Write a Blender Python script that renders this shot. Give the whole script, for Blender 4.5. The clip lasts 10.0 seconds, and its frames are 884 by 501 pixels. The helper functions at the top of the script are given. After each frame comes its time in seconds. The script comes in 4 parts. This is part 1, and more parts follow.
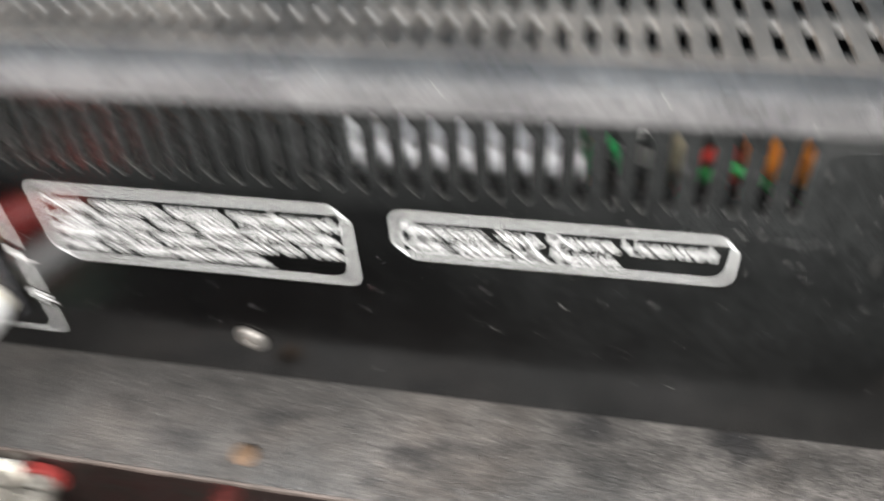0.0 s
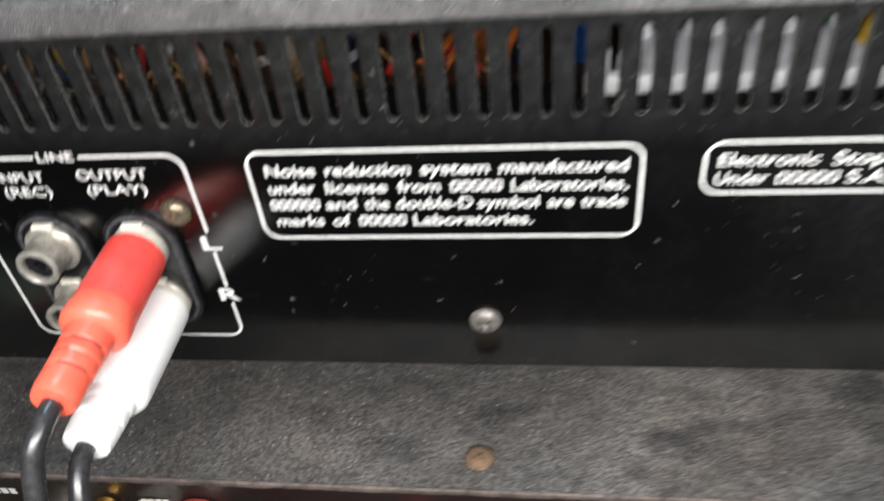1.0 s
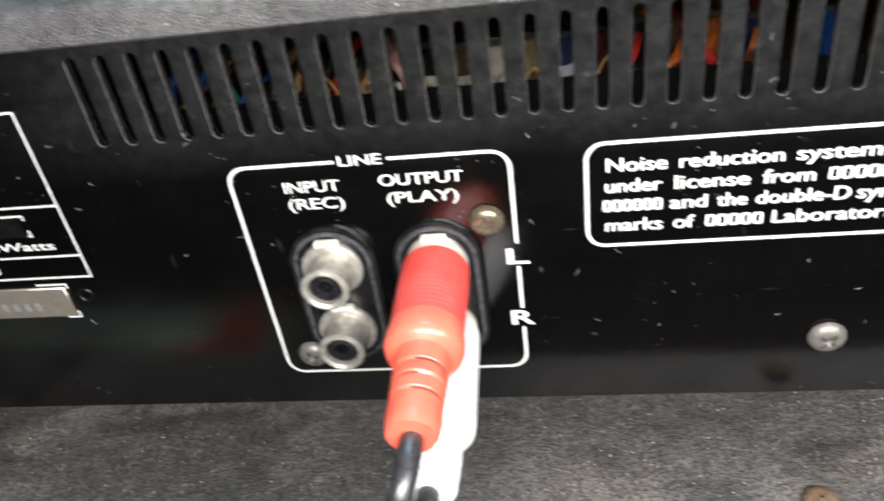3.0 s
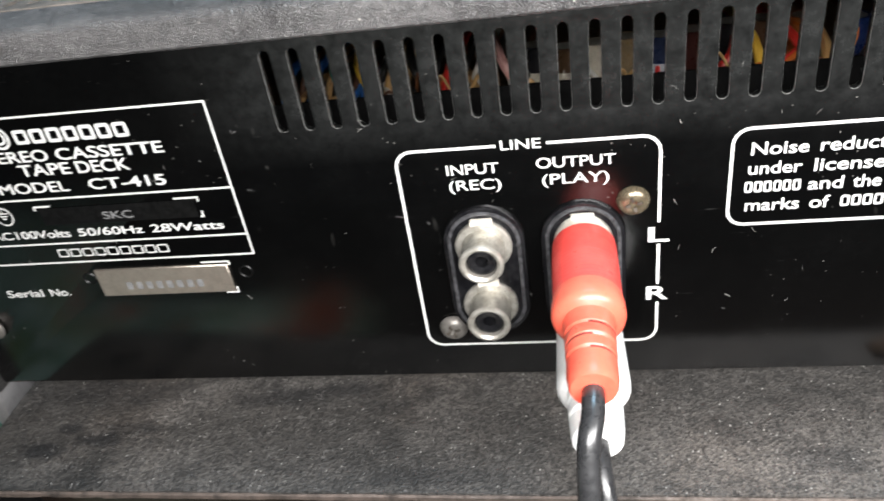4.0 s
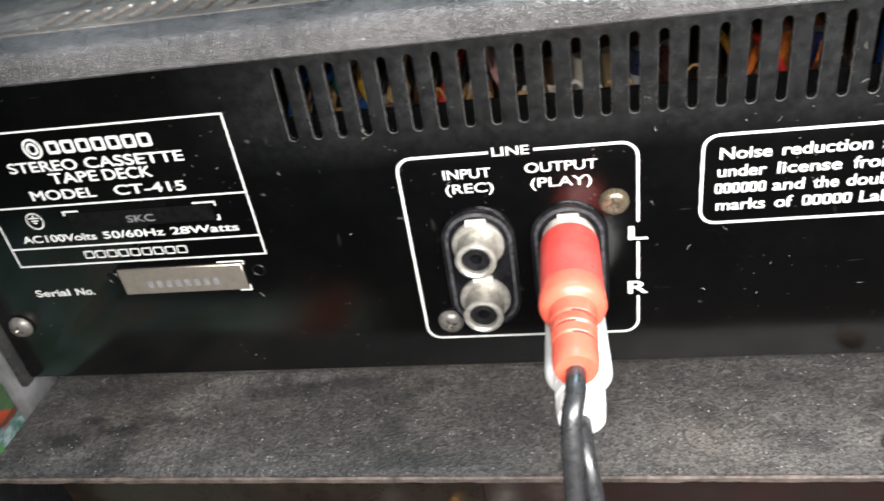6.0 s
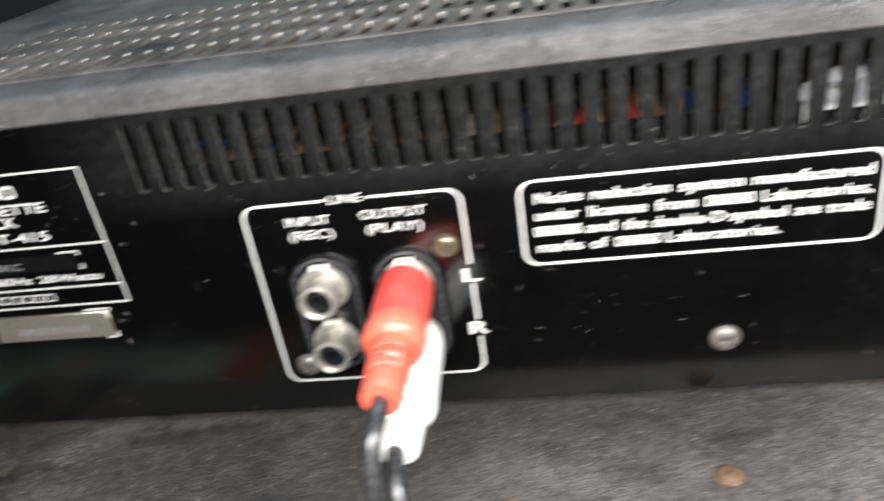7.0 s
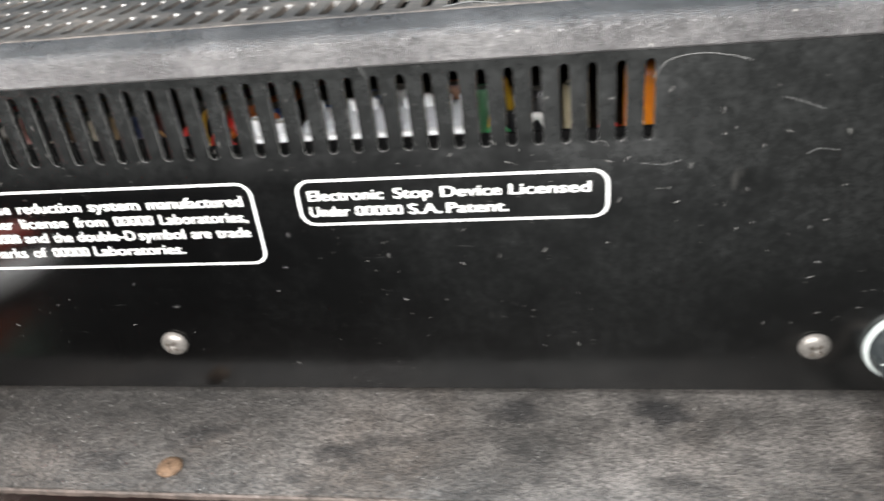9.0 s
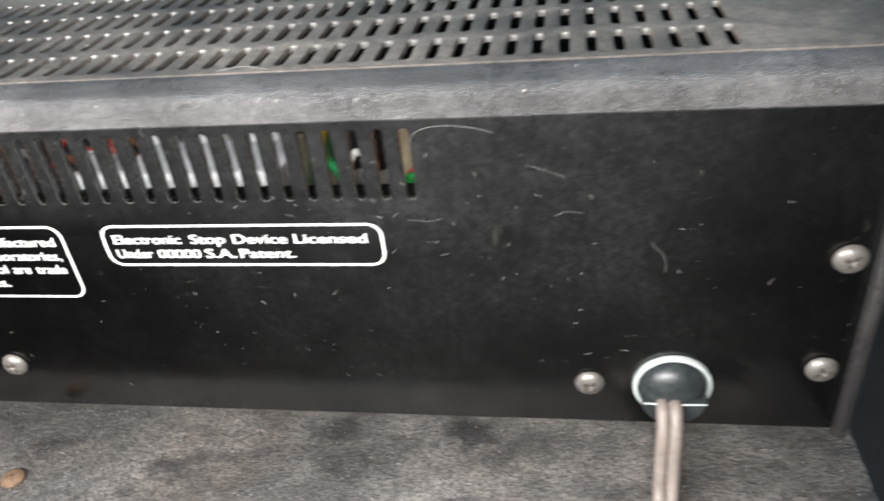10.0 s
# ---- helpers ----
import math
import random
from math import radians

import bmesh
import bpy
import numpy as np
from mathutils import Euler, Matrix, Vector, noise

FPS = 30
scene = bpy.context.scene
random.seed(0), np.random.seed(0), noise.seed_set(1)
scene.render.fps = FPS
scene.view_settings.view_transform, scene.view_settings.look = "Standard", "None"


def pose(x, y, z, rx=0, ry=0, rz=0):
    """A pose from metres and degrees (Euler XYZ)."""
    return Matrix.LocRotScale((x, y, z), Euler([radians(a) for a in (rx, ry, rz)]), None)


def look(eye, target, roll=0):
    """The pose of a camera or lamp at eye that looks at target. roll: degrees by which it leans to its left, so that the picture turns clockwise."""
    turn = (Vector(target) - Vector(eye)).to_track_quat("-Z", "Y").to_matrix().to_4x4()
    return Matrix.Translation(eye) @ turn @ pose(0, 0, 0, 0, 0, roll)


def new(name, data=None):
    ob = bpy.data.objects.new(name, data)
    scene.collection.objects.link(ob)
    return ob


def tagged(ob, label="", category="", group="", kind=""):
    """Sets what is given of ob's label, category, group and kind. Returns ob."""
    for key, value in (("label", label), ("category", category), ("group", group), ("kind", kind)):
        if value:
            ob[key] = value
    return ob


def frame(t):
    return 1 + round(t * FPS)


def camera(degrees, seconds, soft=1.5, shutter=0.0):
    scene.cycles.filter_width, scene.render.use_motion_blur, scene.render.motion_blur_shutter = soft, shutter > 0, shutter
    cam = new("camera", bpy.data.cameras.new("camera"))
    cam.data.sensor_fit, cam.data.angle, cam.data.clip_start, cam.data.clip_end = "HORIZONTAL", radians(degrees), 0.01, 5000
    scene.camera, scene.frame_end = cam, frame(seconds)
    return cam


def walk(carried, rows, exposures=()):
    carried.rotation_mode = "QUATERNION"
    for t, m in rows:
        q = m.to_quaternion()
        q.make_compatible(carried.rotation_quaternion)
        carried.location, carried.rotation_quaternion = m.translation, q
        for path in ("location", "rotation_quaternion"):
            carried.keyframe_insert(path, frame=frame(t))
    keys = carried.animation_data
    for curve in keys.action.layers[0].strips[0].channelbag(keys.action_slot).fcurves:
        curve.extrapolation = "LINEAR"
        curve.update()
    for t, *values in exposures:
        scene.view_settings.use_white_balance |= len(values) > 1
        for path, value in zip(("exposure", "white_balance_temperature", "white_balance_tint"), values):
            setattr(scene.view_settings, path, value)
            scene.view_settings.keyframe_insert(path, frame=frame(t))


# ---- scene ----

# The back of a cassette deck standing on a receiver; x along the rear panel, y into the deck, z up from the receiver's lid.
cam = camera(60.2, 10.0, soft=1.7, shutter=0.65)
PATH = [
    (0.0, 0.1195, -0.1132, 0.1628, 48.65, 3.25, 11.10),
    (0.1, 0.1132, -0.1124, 0.1790, 46.28, 5.34, 11.23),
    (0.3, 0.1004, -0.1175, 0.1755, 45.75, 5.59, 9.98),
    (0.5, 0.0872, -0.1179, 0.1640, 49.23, 5.31, 8.40),
    (0.7, 0.0723, -0.1124, 0.1606, 48.81, 5.78, 6.39),
    (1.0, 0.0547, -0.1140, 0.1406, 50.38, 5.12, 5.72),
    (1.3, 0.0393, -0.1141, 0.1252, 52.86, 6.19, 6.60),
    (1.5, 0.0256, -0.1202, 0.1251, 53.81, 6.11, 6.41),
    (1.8, 0.0171, -0.1156, 0.1234, 54.86, 6.53, 6.02),
    (2.0, 0.0131, -0.1131, 0.1223, 54.77, 6.12, 5.09),
    (2.5, 0.0060, -0.1102, 0.1219, 53.66, 6.85, 5.79),
    (3.0, -0.0048, -0.1105, 0.1269, 55.19, 7.41, 5.59),
    (3.2, -0.0125, -0.1124, 0.1293, 54.53, 7.05, 5.32),
    (4.5, -0.0293, -0.1357, 0.1344, 57.41, 8.39, 7.88),
    (5.0, -0.0306, -0.1426, 0.1384, 58.33, 8.46, 8.38),
    (5.2, -0.0323, -0.1427, 0.1382, 57.96, 8.33, 8.36),
    (6.3, -0.0197, -0.1369, 0.1364, 56.44, 8.18, 6.15),
    (6.5, -0.0152, -0.1382, 0.1353, 56.39, 8.22, 6.15),
    (7.0, 0.0078, -0.1455, 0.1332, 61.60, 8.37, 5.57),
    (7.3, 0.0354, -0.1418, 0.1323, 62.33, 10.02, 5.83),
    (7.5, 0.0457, -0.1414, 0.1407, 61.94, 9.69, 4.21),
    (7.8, 0.0679, -0.1369, 0.1415, 61.82, 8.96, 3.94),
    (8.0, 0.0793, -0.1373, 0.1468, 59.51, 8.24, 3.10),
    (8.5, 0.1128, -0.1378, 0.1439, 59.59, 7.85, 5.43),
    (9.0, 0.1389, -0.1409, 0.1341, 59.77, 5.92, 7.38),
    (9.5, 0.1654, -0.1369, 0.1411, 58.88, 5.80, 8.28),
    (10.0, 0.1865, -0.1330, 0.1520, 56.28, 5.44, 7.71),
]
EXPOSURE = [(0.0, 0.18), (0.5, -0.27), (1.0, -0.35), (1.5, -0.42), (2.0, -0.05), (3.0, 0.13), (4.5, 0.32), (5.0, 0.4), (6.5, 0.27), (7.0, 0.1), (7.5, -0.15), (8.0, -0.32), (8.5, -0.36), (9.0, 0.24), (9.5, 0.4), (10.0, 0.28)]
walk(cam, [(t, pose(x, y, z, rx, ry, rz)) for t, x, y, z, rx, ry, rz in PATH], EXPOSURE)

# ---- light ----
world = bpy.data.worlds.new("room_air")
scene.world = world
world.use_nodes = True
world.node_tree.nodes["Background"].inputs[0].default_value = (0.75, 0.85, 1.0, 1)
world.node_tree.nodes["Background"].inputs[1].default_value = 0.012


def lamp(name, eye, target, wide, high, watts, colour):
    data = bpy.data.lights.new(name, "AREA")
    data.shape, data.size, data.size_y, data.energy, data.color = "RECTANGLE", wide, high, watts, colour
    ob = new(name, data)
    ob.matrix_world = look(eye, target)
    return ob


# Unseen strip just behind the camera's way, added for the flash that moves along.
lamp("added_flash_strip", (0.07, -0.187, 0.176), (0.07, 0.0, 0.05), 0.30, 0.050, 2.4, (1.0, 0.985, 0.98))
# Unseen cool fill overhead, added to give the top a bluish tone.
lamp("added_blue_fill", (0.1, 0.35, 1.5), (0.05, 0.3, 0.0), 0.5, 0.5, 13.0, (0.5, 0.78, 1.0))


# ---- materials ----
def material(name, colour, rough=0.5, metal=0.0, spec=0.5):
    m = bpy.data.materials.new(name)
    m.use_nodes = True
    b = m.node_tree.nodes["Principled BSDF"]
    b.inputs["Base Color"].default_value = (*colour, 1)
    b.inputs["Roughness"].default_value = rough
    b.inputs["Metallic"].default_value = metal
    b.inputs["Specular IOR Level"].default_value = spec
    return m


class Nodes:
    """Short calls for a material's node tree."""

    def __init__(self, m):
        self.tree = m.node_tree
        self.shader = self.tree.nodes["Principled BSDF"]
        self.place = self.add("ShaderNodeNewGeometry").outputs["Position"]

    def add(self, kind, **values):
        n = self.tree.nodes.new(kind)
        for k, v in values.items():
            n.inputs[k].default_value = v
        return n

    def link(self, a, b):
        self.tree.links.new(a, b)

    def noise(self, scale, detail=4.0, rough=0.6, stretch=None):
        n = self.add("ShaderNodeTexNoise", Scale=scale, Detail=detail, Roughness=rough)
        if stretch:
            mp = self.add("ShaderNodeMapping", Scale=stretch)
            self.link(self.place, mp.inputs["Vector"])
            self.link(mp.outputs[0], n.inputs["Vector"])
        else:
            self.link(self.place, n.inputs["Vector"])
        return n.outputs["Fac"]

    def cells(self, scale, stretch=None):
        n = self.add("ShaderNodeTexVoronoi", Scale=scale)
        if stretch:
            mp = self.add("ShaderNodeMapping", Scale=stretch, Rotation=(0.4, 0.7, 0.3))
            self.link(self.place, mp.inputs["Vector"])
            self.link(mp.outputs[0], n.inputs["Vector"])
        else:
            self.link(self.place, n.inputs["Vector"])
        return n.outputs["Distance"], n.outputs["Color"]

    def span(self, value, a, b, c=0.0, d=1.0):
        n = self.add("ShaderNodeMapRange")
        for k, v in zip(("From Min", "From Max", "To Min", "To Max"), (a, b, c, d)):
            n.inputs[k].default_value = v
        self.link(value, n.inputs["Value"])
        return n.outputs["Result"]

    def math(self, how, a, b):
        n = self.add("ShaderNodeMath")
        n.operation = how
        for k, v in enumerate((a, b)):
            if isinstance(v, (int, float)):
                n.inputs[k].default_value = v
            else:
                self.link(v, n.inputs[k])
        return n.outputs[0]

    def mix(self, fac, a, b):
        n = self.tree.nodes.new("ShaderNodeMix")
        n.data_type = "RGBA"
        for k, v in ((0, fac), (6, a), (7, b)):
            if isinstance(v, tuple):
                n.inputs[k].default_value = (*v, 1)
            elif isinstance(v, (int, float)):
                n.inputs[k].default_value = v
            else:
                self.link(v, n.inputs[k])
        return n.outputs[2]

    def colour(self, out):
        self.link(out, self.shader.inputs["Base Color"])

    def rough(self, out):
        self.link(out, self.shader.inputs["Roughness"])

    def bump(self, height, distance, strength=1.0):
        n = self.add("ShaderNodeBump", Distance=distance, Strength=strength)
        self.link(height, n.inputs["Height"])
        self.link(n.outputs[0], self.shader.inputs["Normal"])


def specks(nodes, scale, size, chance):
    """Small dust specks: round dots in a few of the cells."""
    d, c = nodes.cells(scale)
    dot = nodes.span(d, size, size * 0.6)
    pick = nodes.add("ShaderNodeSeparateColor")
    nodes.link(c, pick.inputs[0])
    return nodes.math("MULTIPLY", dot, nodes.math("GREATER_THAN", pick.outputs[0], 1 - chance))


def panel_black():
    m = material("black_satin_paint", (0.002, 0.002, 0.002), 0.2, 0.0, 0.75)
    n = Nodes(m)
    p = n.add("ShaderNodeSeparateXYZ")
    n.link(n.place, p.inputs[0])
    film = n.span(n.noise(30, 8, 0.7), 0.42, 0.75)
    fine = n.span(n.noise(520, 5, 0.75), 0.40, 0.72)
    # Dust blown out of the slots settles round them.
    along = n.math("MULTIPLY", n.span(p.outputs[0], -0.105, -0.075), n.span(p.outputs[0], 0.17, 0.05, 0.25, 1.0))
    haze = n.math("MULTIPLY", n.math("MULTIPLY", n.span(p.outputs[0], 0.15, 0.175), n.span(p.outputs[0], 0.225, 0.2)), n.math("MULTIPLY", n.span(p.outputs[2], 0.035, 0.06), n.span(n.noise(55, 7, 0.7), 0.36, 0.66)))
    film = n.math("ADD", film, haze)
    dust = n.math("MULTIPLY", film, n.math("ADD", n.math("MULTIPLY", fine, 0.8), 0.2))
    dust = n.math("MULTIPLY", n.math("ADD", dust, n.span(p.outputs[0], 0.05, 0.13, 0.0, 0.3)), n.math("MULTIPLY", n.span(p.outputs[0], 0.04, 0.15, 0.10, 0.9), n.math("MULTIPLY", n.span(p.outputs[0], 0.20, 0.235, 1.0, 0.35), n.span(p.outputs[2], 0.02, 0.07, 0.55, 1.0))))
    vent = n.math("MULTIPLY", n.math("MULTIPLY", n.span(p.outputs[2], 0.067, 0.079), along), n.span(n.noise(330, 6, 0.75), 0.2, 0.8))
    dust = n.math("ADD", dust, n.math("MULTIPLY", vent, 0.85))
    base = n.mix(n.math("MULTIPLY", dust, 0.165), (0.0014, 0.0014, 0.0014), (0.118, 0.125, 0.121))
    patch = n.span(n.noise(34, 4, 0.6), 0.48, 0.6, 0.05, 1.0)
    dots = n.math("MAXIMUM", n.math("MAXIMUM", specks(n, 170, 0.045, 0.09), specks(n, 480, 0.12, 0.045)), specks(n, 1200, 0.2, 0.05))
    scuffs = n.span(n.noise(140, 3, 0.5, (1.6, 1, 0.5)), 0.70, 0.78)
    base = n.mix(n.math("MULTIPLY", scuffs, 0.06), base, (0.3, 0.29, 0.27))
    lines = n.math("MULTIPLY", n.span(n.noise(900, 2, 0.5, (0.12, 1, 1.4)), 0.70, 0.76), n.span(n.noise(70, 3, 0.5), 0.52, 0.6))
    base = n.mix(n.math("MULTIPLY", lines, 0.07), base, (0.2, 0.2, 0.19))
    n.colour(n.mix(n.math("MULTIPLY", n.math("MULTIPLY", dots, patch), 0.42), base, (0.3, 0.29, 0.27)))
    n.rough(n.math("ADD", n.span(n.noise(60, 5, 0.6), 0.3, 0.75, 0.12, 0.2), n.math("MULTIPLY", dust, 0.22)))
    n.bump(n.noise(1500, 3, 0.6), 0.00003, 0.4)
    return m


def cover_black(name, brown, amount, gloss):
    """Grained vinyl under a film of dust."""
    m = material(name, (0.02, 0.02, 0.02), 0.4)
    n = Nodes(m)
    d, _ = n.cells(3600, (1, 0.8, 0.8))
    grain = n.math("ADD", n.span(d, 0.0, 0.7), n.math("MULTIPLY", n.noise(1500, 4, 0.7), 0.8))
    dust = n.span(n.noise(30, 7, 0.65), 0.26, 0.78)
    fine = n.span(n.noise(700, 4, 0.7), 0.35, 0.75)
    base = n.mix(n.math("MULTIPLY", n.math("MULTIPLY", dust, n.math("ADD", n.math("MULTIPLY", fine, 0.55), 0.3)), amount), (0.02, 0.02, 0.0205), brown)
    rubbed = n.span(n.noise(26, 5, 0.6, (0.5, 1.4, 1)), 0.56, 0.68, 0.0, 0.6)
    base = n.mix(rubbed, base, (0.035, 0.034, 0.034))
    n.colour(n.mix(n.math("MULTIPLY", specks(n, 420, 0.12, 0.12), 0.5), base, (0.55, 0.52, 0.47)))
    n.rough(n.span(dust, 0, 1, gloss, gloss + 0.2))
    n.bump(grain, 0.00018, 0.95)
    return m


def lid_grey():
    m = material("dusty_charcoal_vinyl_board", (0.05, 0.05, 0.05), 0.6)
    n = Nodes(m)
    d, c = n.cells(1700, (1, 1, 1))
    one = n.add("ShaderNodeSeparateColor")
    n.link(c, one.inputs[0])
    fine = n.noise(800, 2, 0.5)
    grain = n.math("ADD", n.math("MULTIPLY", n.span(d, 0.0, 0.6), 0.7), n.math("ADD", fine, n.math("MULTIPLY", one.outputs[1], 0.5)))
    cloud = n.span(n.noise(26, 7, 0.62, (0.7, 1.3, 1)), 0.38, 0.64)
    smear = n.span(n.noise(55, 5, 0.55, (0.6, 1.2, 1)), 0.54, 0.70)
    base = n.mix(cloud, (0.075, 0.071, 0.066), (0.26, 0.24, 0.222))
    spread = n.add("ShaderNodeSeparateXYZ")
    n.link(n.place, spread.inputs[0])
    # Base gets paler from left to right along the lid.
    paler_right = n.math("ADD", n.span(spread.outputs[0], 0.0, 0.16, 0.52, 1.0), n.span(n.noise(9, 3, 0.5), 0.3, 0.7, -0.15, 0.15))
    base = n.mix(paler_right, (0.04, 0.038, 0.036), base)
    base = n.mix(n.span(n.noise(14, 5, 0.6, (1.2, 0.9, 1)), 0.5, 0.66, 0.0, 0.35), base, (0.15, 0.115, 0.09))
    mottle = n.span(n.noise(95, 5, 0.6), 0.4, 0.62, 0.0, 0.45)
    base = n.mix(mottle, base, (0.045, 0.042, 0.039))
    base = n.mix(n.math("MULTIPLY", smear, 0.8), base, (0.022, 0.022, 0.022))
    split = n.add("ShaderNodeSeparateXYZ")
    n.link(n.place, split.inputs[0])
    wob = n.span(n.noise(170, 5, 0.65), 0.25, 0.75, -0.55, 0.55)
    for px, py, rx, ry, much in ((0.1604, 0.0048, 0.0075, 0.0050, 0.8), (0.1249, 0.0056, 0.0060, 0.0040, 0.65), (0.0790, -0.0105, 0.0045, 0.0040, 0.6), (0.0200, -0.0141, 0.0080, 0.0045, 0.5), (-0.1600, -0.0122, 0.0070, 0.0028, 0.85), (-0.1560, -0.0048, 0.0040, 0.0018, 0.8),
                                 (-0.1450, -0.0085, 0.0090, 0.0024, 0.8), (-0.1380, -0.0050, 0.0100, 0.0020, 0.55), (-0.1040, 0.0050, 0.0120, 0.0035, 0.65), (-0.0860, 0.0075, 0.0090, 0.0030, 0.6), (-0.1500, 0.0080, 0.0250, 0.0060, 0.5), (-0.0600, -0.0190, 0.0180, 0.0025, 0.4)):
        dx = n.math("DIVIDE", n.math("SUBTRACT", split.outputs[0], px), rx)
        dy = n.math("DIVIDE", n.math("SUBTRACT", split.outputs[1], py), ry)
        far = n.math("ADD", n.math("SQRT", n.math("ADD", n.math("MULTIPLY", dx, dx), n.math("MULTIPLY", dy, dy)), 0.0), wob)
        base = n.mix(n.span(far, 0.55, 1.2, much, 0.0), base, (0.022, 0.022, 0.023))
    base = n.mix(n.span(one.outputs[0], 0.1, 0.9, 0.7, 0.0), base, (0.015, 0.015, 0.015))
    base = n.mix(n.math("MULTIPLY", n.math("GREATER_THAN", one.outputs[1], 0.86), n.span(n.noise(200, 3, 0.6), 0.5, 0.66, 0.0, 0.4)), base, (0.24, 0.23, 0.22))
    dots = n.math("MAXIMUM", n.math("MAXIMUM", specks(n, 900, 0.22, 0.10), specks(n, 240, 0.05, 0.16)), specks(n, 480, 0.10, 0.10))
    n.colour(n.mix(n.math("MULTIPLY", dots, 0.65), base, (0.5, 0.49, 0.46)))
    n.rough(n.span(fine, 0.3, 0.7, 0.32, 0.6))
    n.bump(grain, 0.00026, 0.8)
    return m


def worn(name, colour, dark, rough, metal, scale=300, bump=0.00005, spec=0.5):
    m = material(name, colour, rough, metal, spec)
    n = Nodes(m)
    a = n.noise(scale, 5, 0.65)
    n.colour(n.mix(n.span(a, 0.4, 0.7), colour, dark))
    n.rough(n.span(n.noise(scale * 2, 4, 0.6), 0.3, 0.7, rough * 0.75, min(1, rough * 1.3)))
    n.bump(n.noise(scale * 4, 3, 0.6), bump, 0.5)
    return m


BLACK = panel_black()
COVER = cover_black("black_grained_vinyl", (0.3, 0.29, 0.285), 0.85, 0.2)
TOP_COVER = cover_black("dusty_top_vinyl", (0.44, 0.37, 0.31), 1.1, 0.42)
# Darker variant of the cover's vinyl for the two sides.
SIDE = cover_black("darker_side_vinyl", (0.17, 0.16, 0.15), 0.5, 0.2)
LID = lid_grey()
PRINT = worn("white_screen_print", (0.72, 0.72, 0.7), (0.58, 0.58, 0.555), 0.55, 0, 900, 0.00001)
TAPE = worn("flat_black", (0.003, 0.003, 0.003), (0.005, 0.005, 0.005), 0.4, 0, 500, spec=0.25)
FADED = worn("faded_grey_print", (0.2, 0.2, 0.2), (0.12, 0.12, 0.12), 0.6, 0, 900, 0.00001)
NICKEL = worn("dull_nickel", (0.5, 0.48, 0.43), (0.28, 0.26, 0.22), 0.34, 0.6, 700, 0.0001)
ZINC = worn("tarnished_zinc_screw", (0.26, 0.245, 0.225), (0.13, 0.12, 0.105), 0.44, 0.6, 520, 0.0001)
BROWNED = worn("browned_zinc_screw", (0.2, 0.165, 0.11), (0.1, 0.08, 0.05), 0.28, 0.6, 520, 0.0001)
RUST = worn("rusty_screw_head", (0.17, 0.105, 0.062), (0.09, 0.055, 0.032), 0.75, 0.2, 900, 0.0002)
SOCKET = worn("black_socket_plastic", (0.005, 0.005, 0.006), (0.014, 0.014, 0.015), 0.22, 0, 500)
COLLAR = worn("cream_plastic", (0.72, 0.69, 0.6), (0.55, 0.51, 0.43), 0.45, 0, 400)
RED = worn("red_moulded_plastic", (0.8, 0.08, 0.065), (0.7, 0.055, 0.045), 0.36, 0, 240)
# Orange-red twin of the red: stronger light on the tip, put into colour.
LIT_RED = worn("overlit_red_plastic", (0.87, 0.14, 0.085), (0.8, 0.1, 0.06), 0.34, 0, 200)
WHITE = worn("white_moulded_plastic", (0.92, 0.92, 0.9), (0.86, 0.86, 0.84), 0.4, 0, 240)
CABLE = worn("black_cable_sheath", (0.022, 0.022, 0.023), (0.035, 0.035, 0.036), 0.28, 0, 300, 0.00002, 0.7)
SLIT_SHADE = worn("slit_shade", (0.2, 0.03, 0.02), (0.1, 0.016, 0.01), 0.8, 0, 300)
# Lighter than the plate itself: highlights along the rim, put into the colour.
PLATE_RIM = worn("lit_plate_rim", (0.07, 0.07, 0.075), (0.01, 0.01, 0.01), 0.16, 0, 900, 0.0001)
PLATE = worn("brushed_foil_plate", (0.62, 0.55, 0.47), (0.5, 0.44, 0.37), 0.38, 0.85, 700)
CORD = worn("grey_beige_mains_cord", (0.24, 0.2, 0.175), (0.17, 0.14, 0.12), 0.5, 0, 300)
GROMMET = worn("black_glossy_grommet", (0.02, 0.024, 0.026), (0.035, 0.04, 0.04), 0.38, 0, 300)
RIM = worn("pale_grommet_rim", (0.5, 0.54, 0.52), (0.34, 0.37, 0.36), 0.35, 0, 400)
EDGE = worn("chipped_pale_edge", (0.11, 0.085, 0.072), (0.03, 0.024, 0.02), 0.7, 0, 260, 0.0003)
FLUFF = worn("grey_lint_fibre", (0.2, 0.2, 0.195), (0.13, 0.13, 0.125), 0.9, 0, 900)
DUST = worn("dust_fibre", (0.34, 0.33, 0.31), (0.25, 0.24, 0.23), 0.9, 0, 900)
# Near-black, almost without shine: darkness inside the deck, put into the colour.
INSIDE = worn("near_black_inside", (0.0025, 0.0025, 0.0025), (0.0015, 0.0015, 0.0015), 0.85, 0.0, 200, spec=0.04)
PALE_EDGE = worn("pale_punched_edge", (0.24, 0.235, 0.225), (0.12, 0.118, 0.112), 0.45, 0.3, 600)
GROOVE = worn("screw_recess_shade", (0.1, 0.085, 0.07), (0.05, 0.044, 0.036), 0.6, 0.4, 900)
DULL_RED = worn("dull_red_plastic", (0.26, 0.03, 0.025), (0.18, 0.02, 0.018), 0.5, 0, 300)
RUST_SLOT = worn("darker_rust_slot", (0.13, 0.08, 0.045), (0.07, 0.04, 0.025), 0.8, 0.1, 900)
BOARD = worn("brown_circuit_board", (0.05, 0.03, 0.015), (0.03, 0.018, 0.01), 0.5, 0, 300)


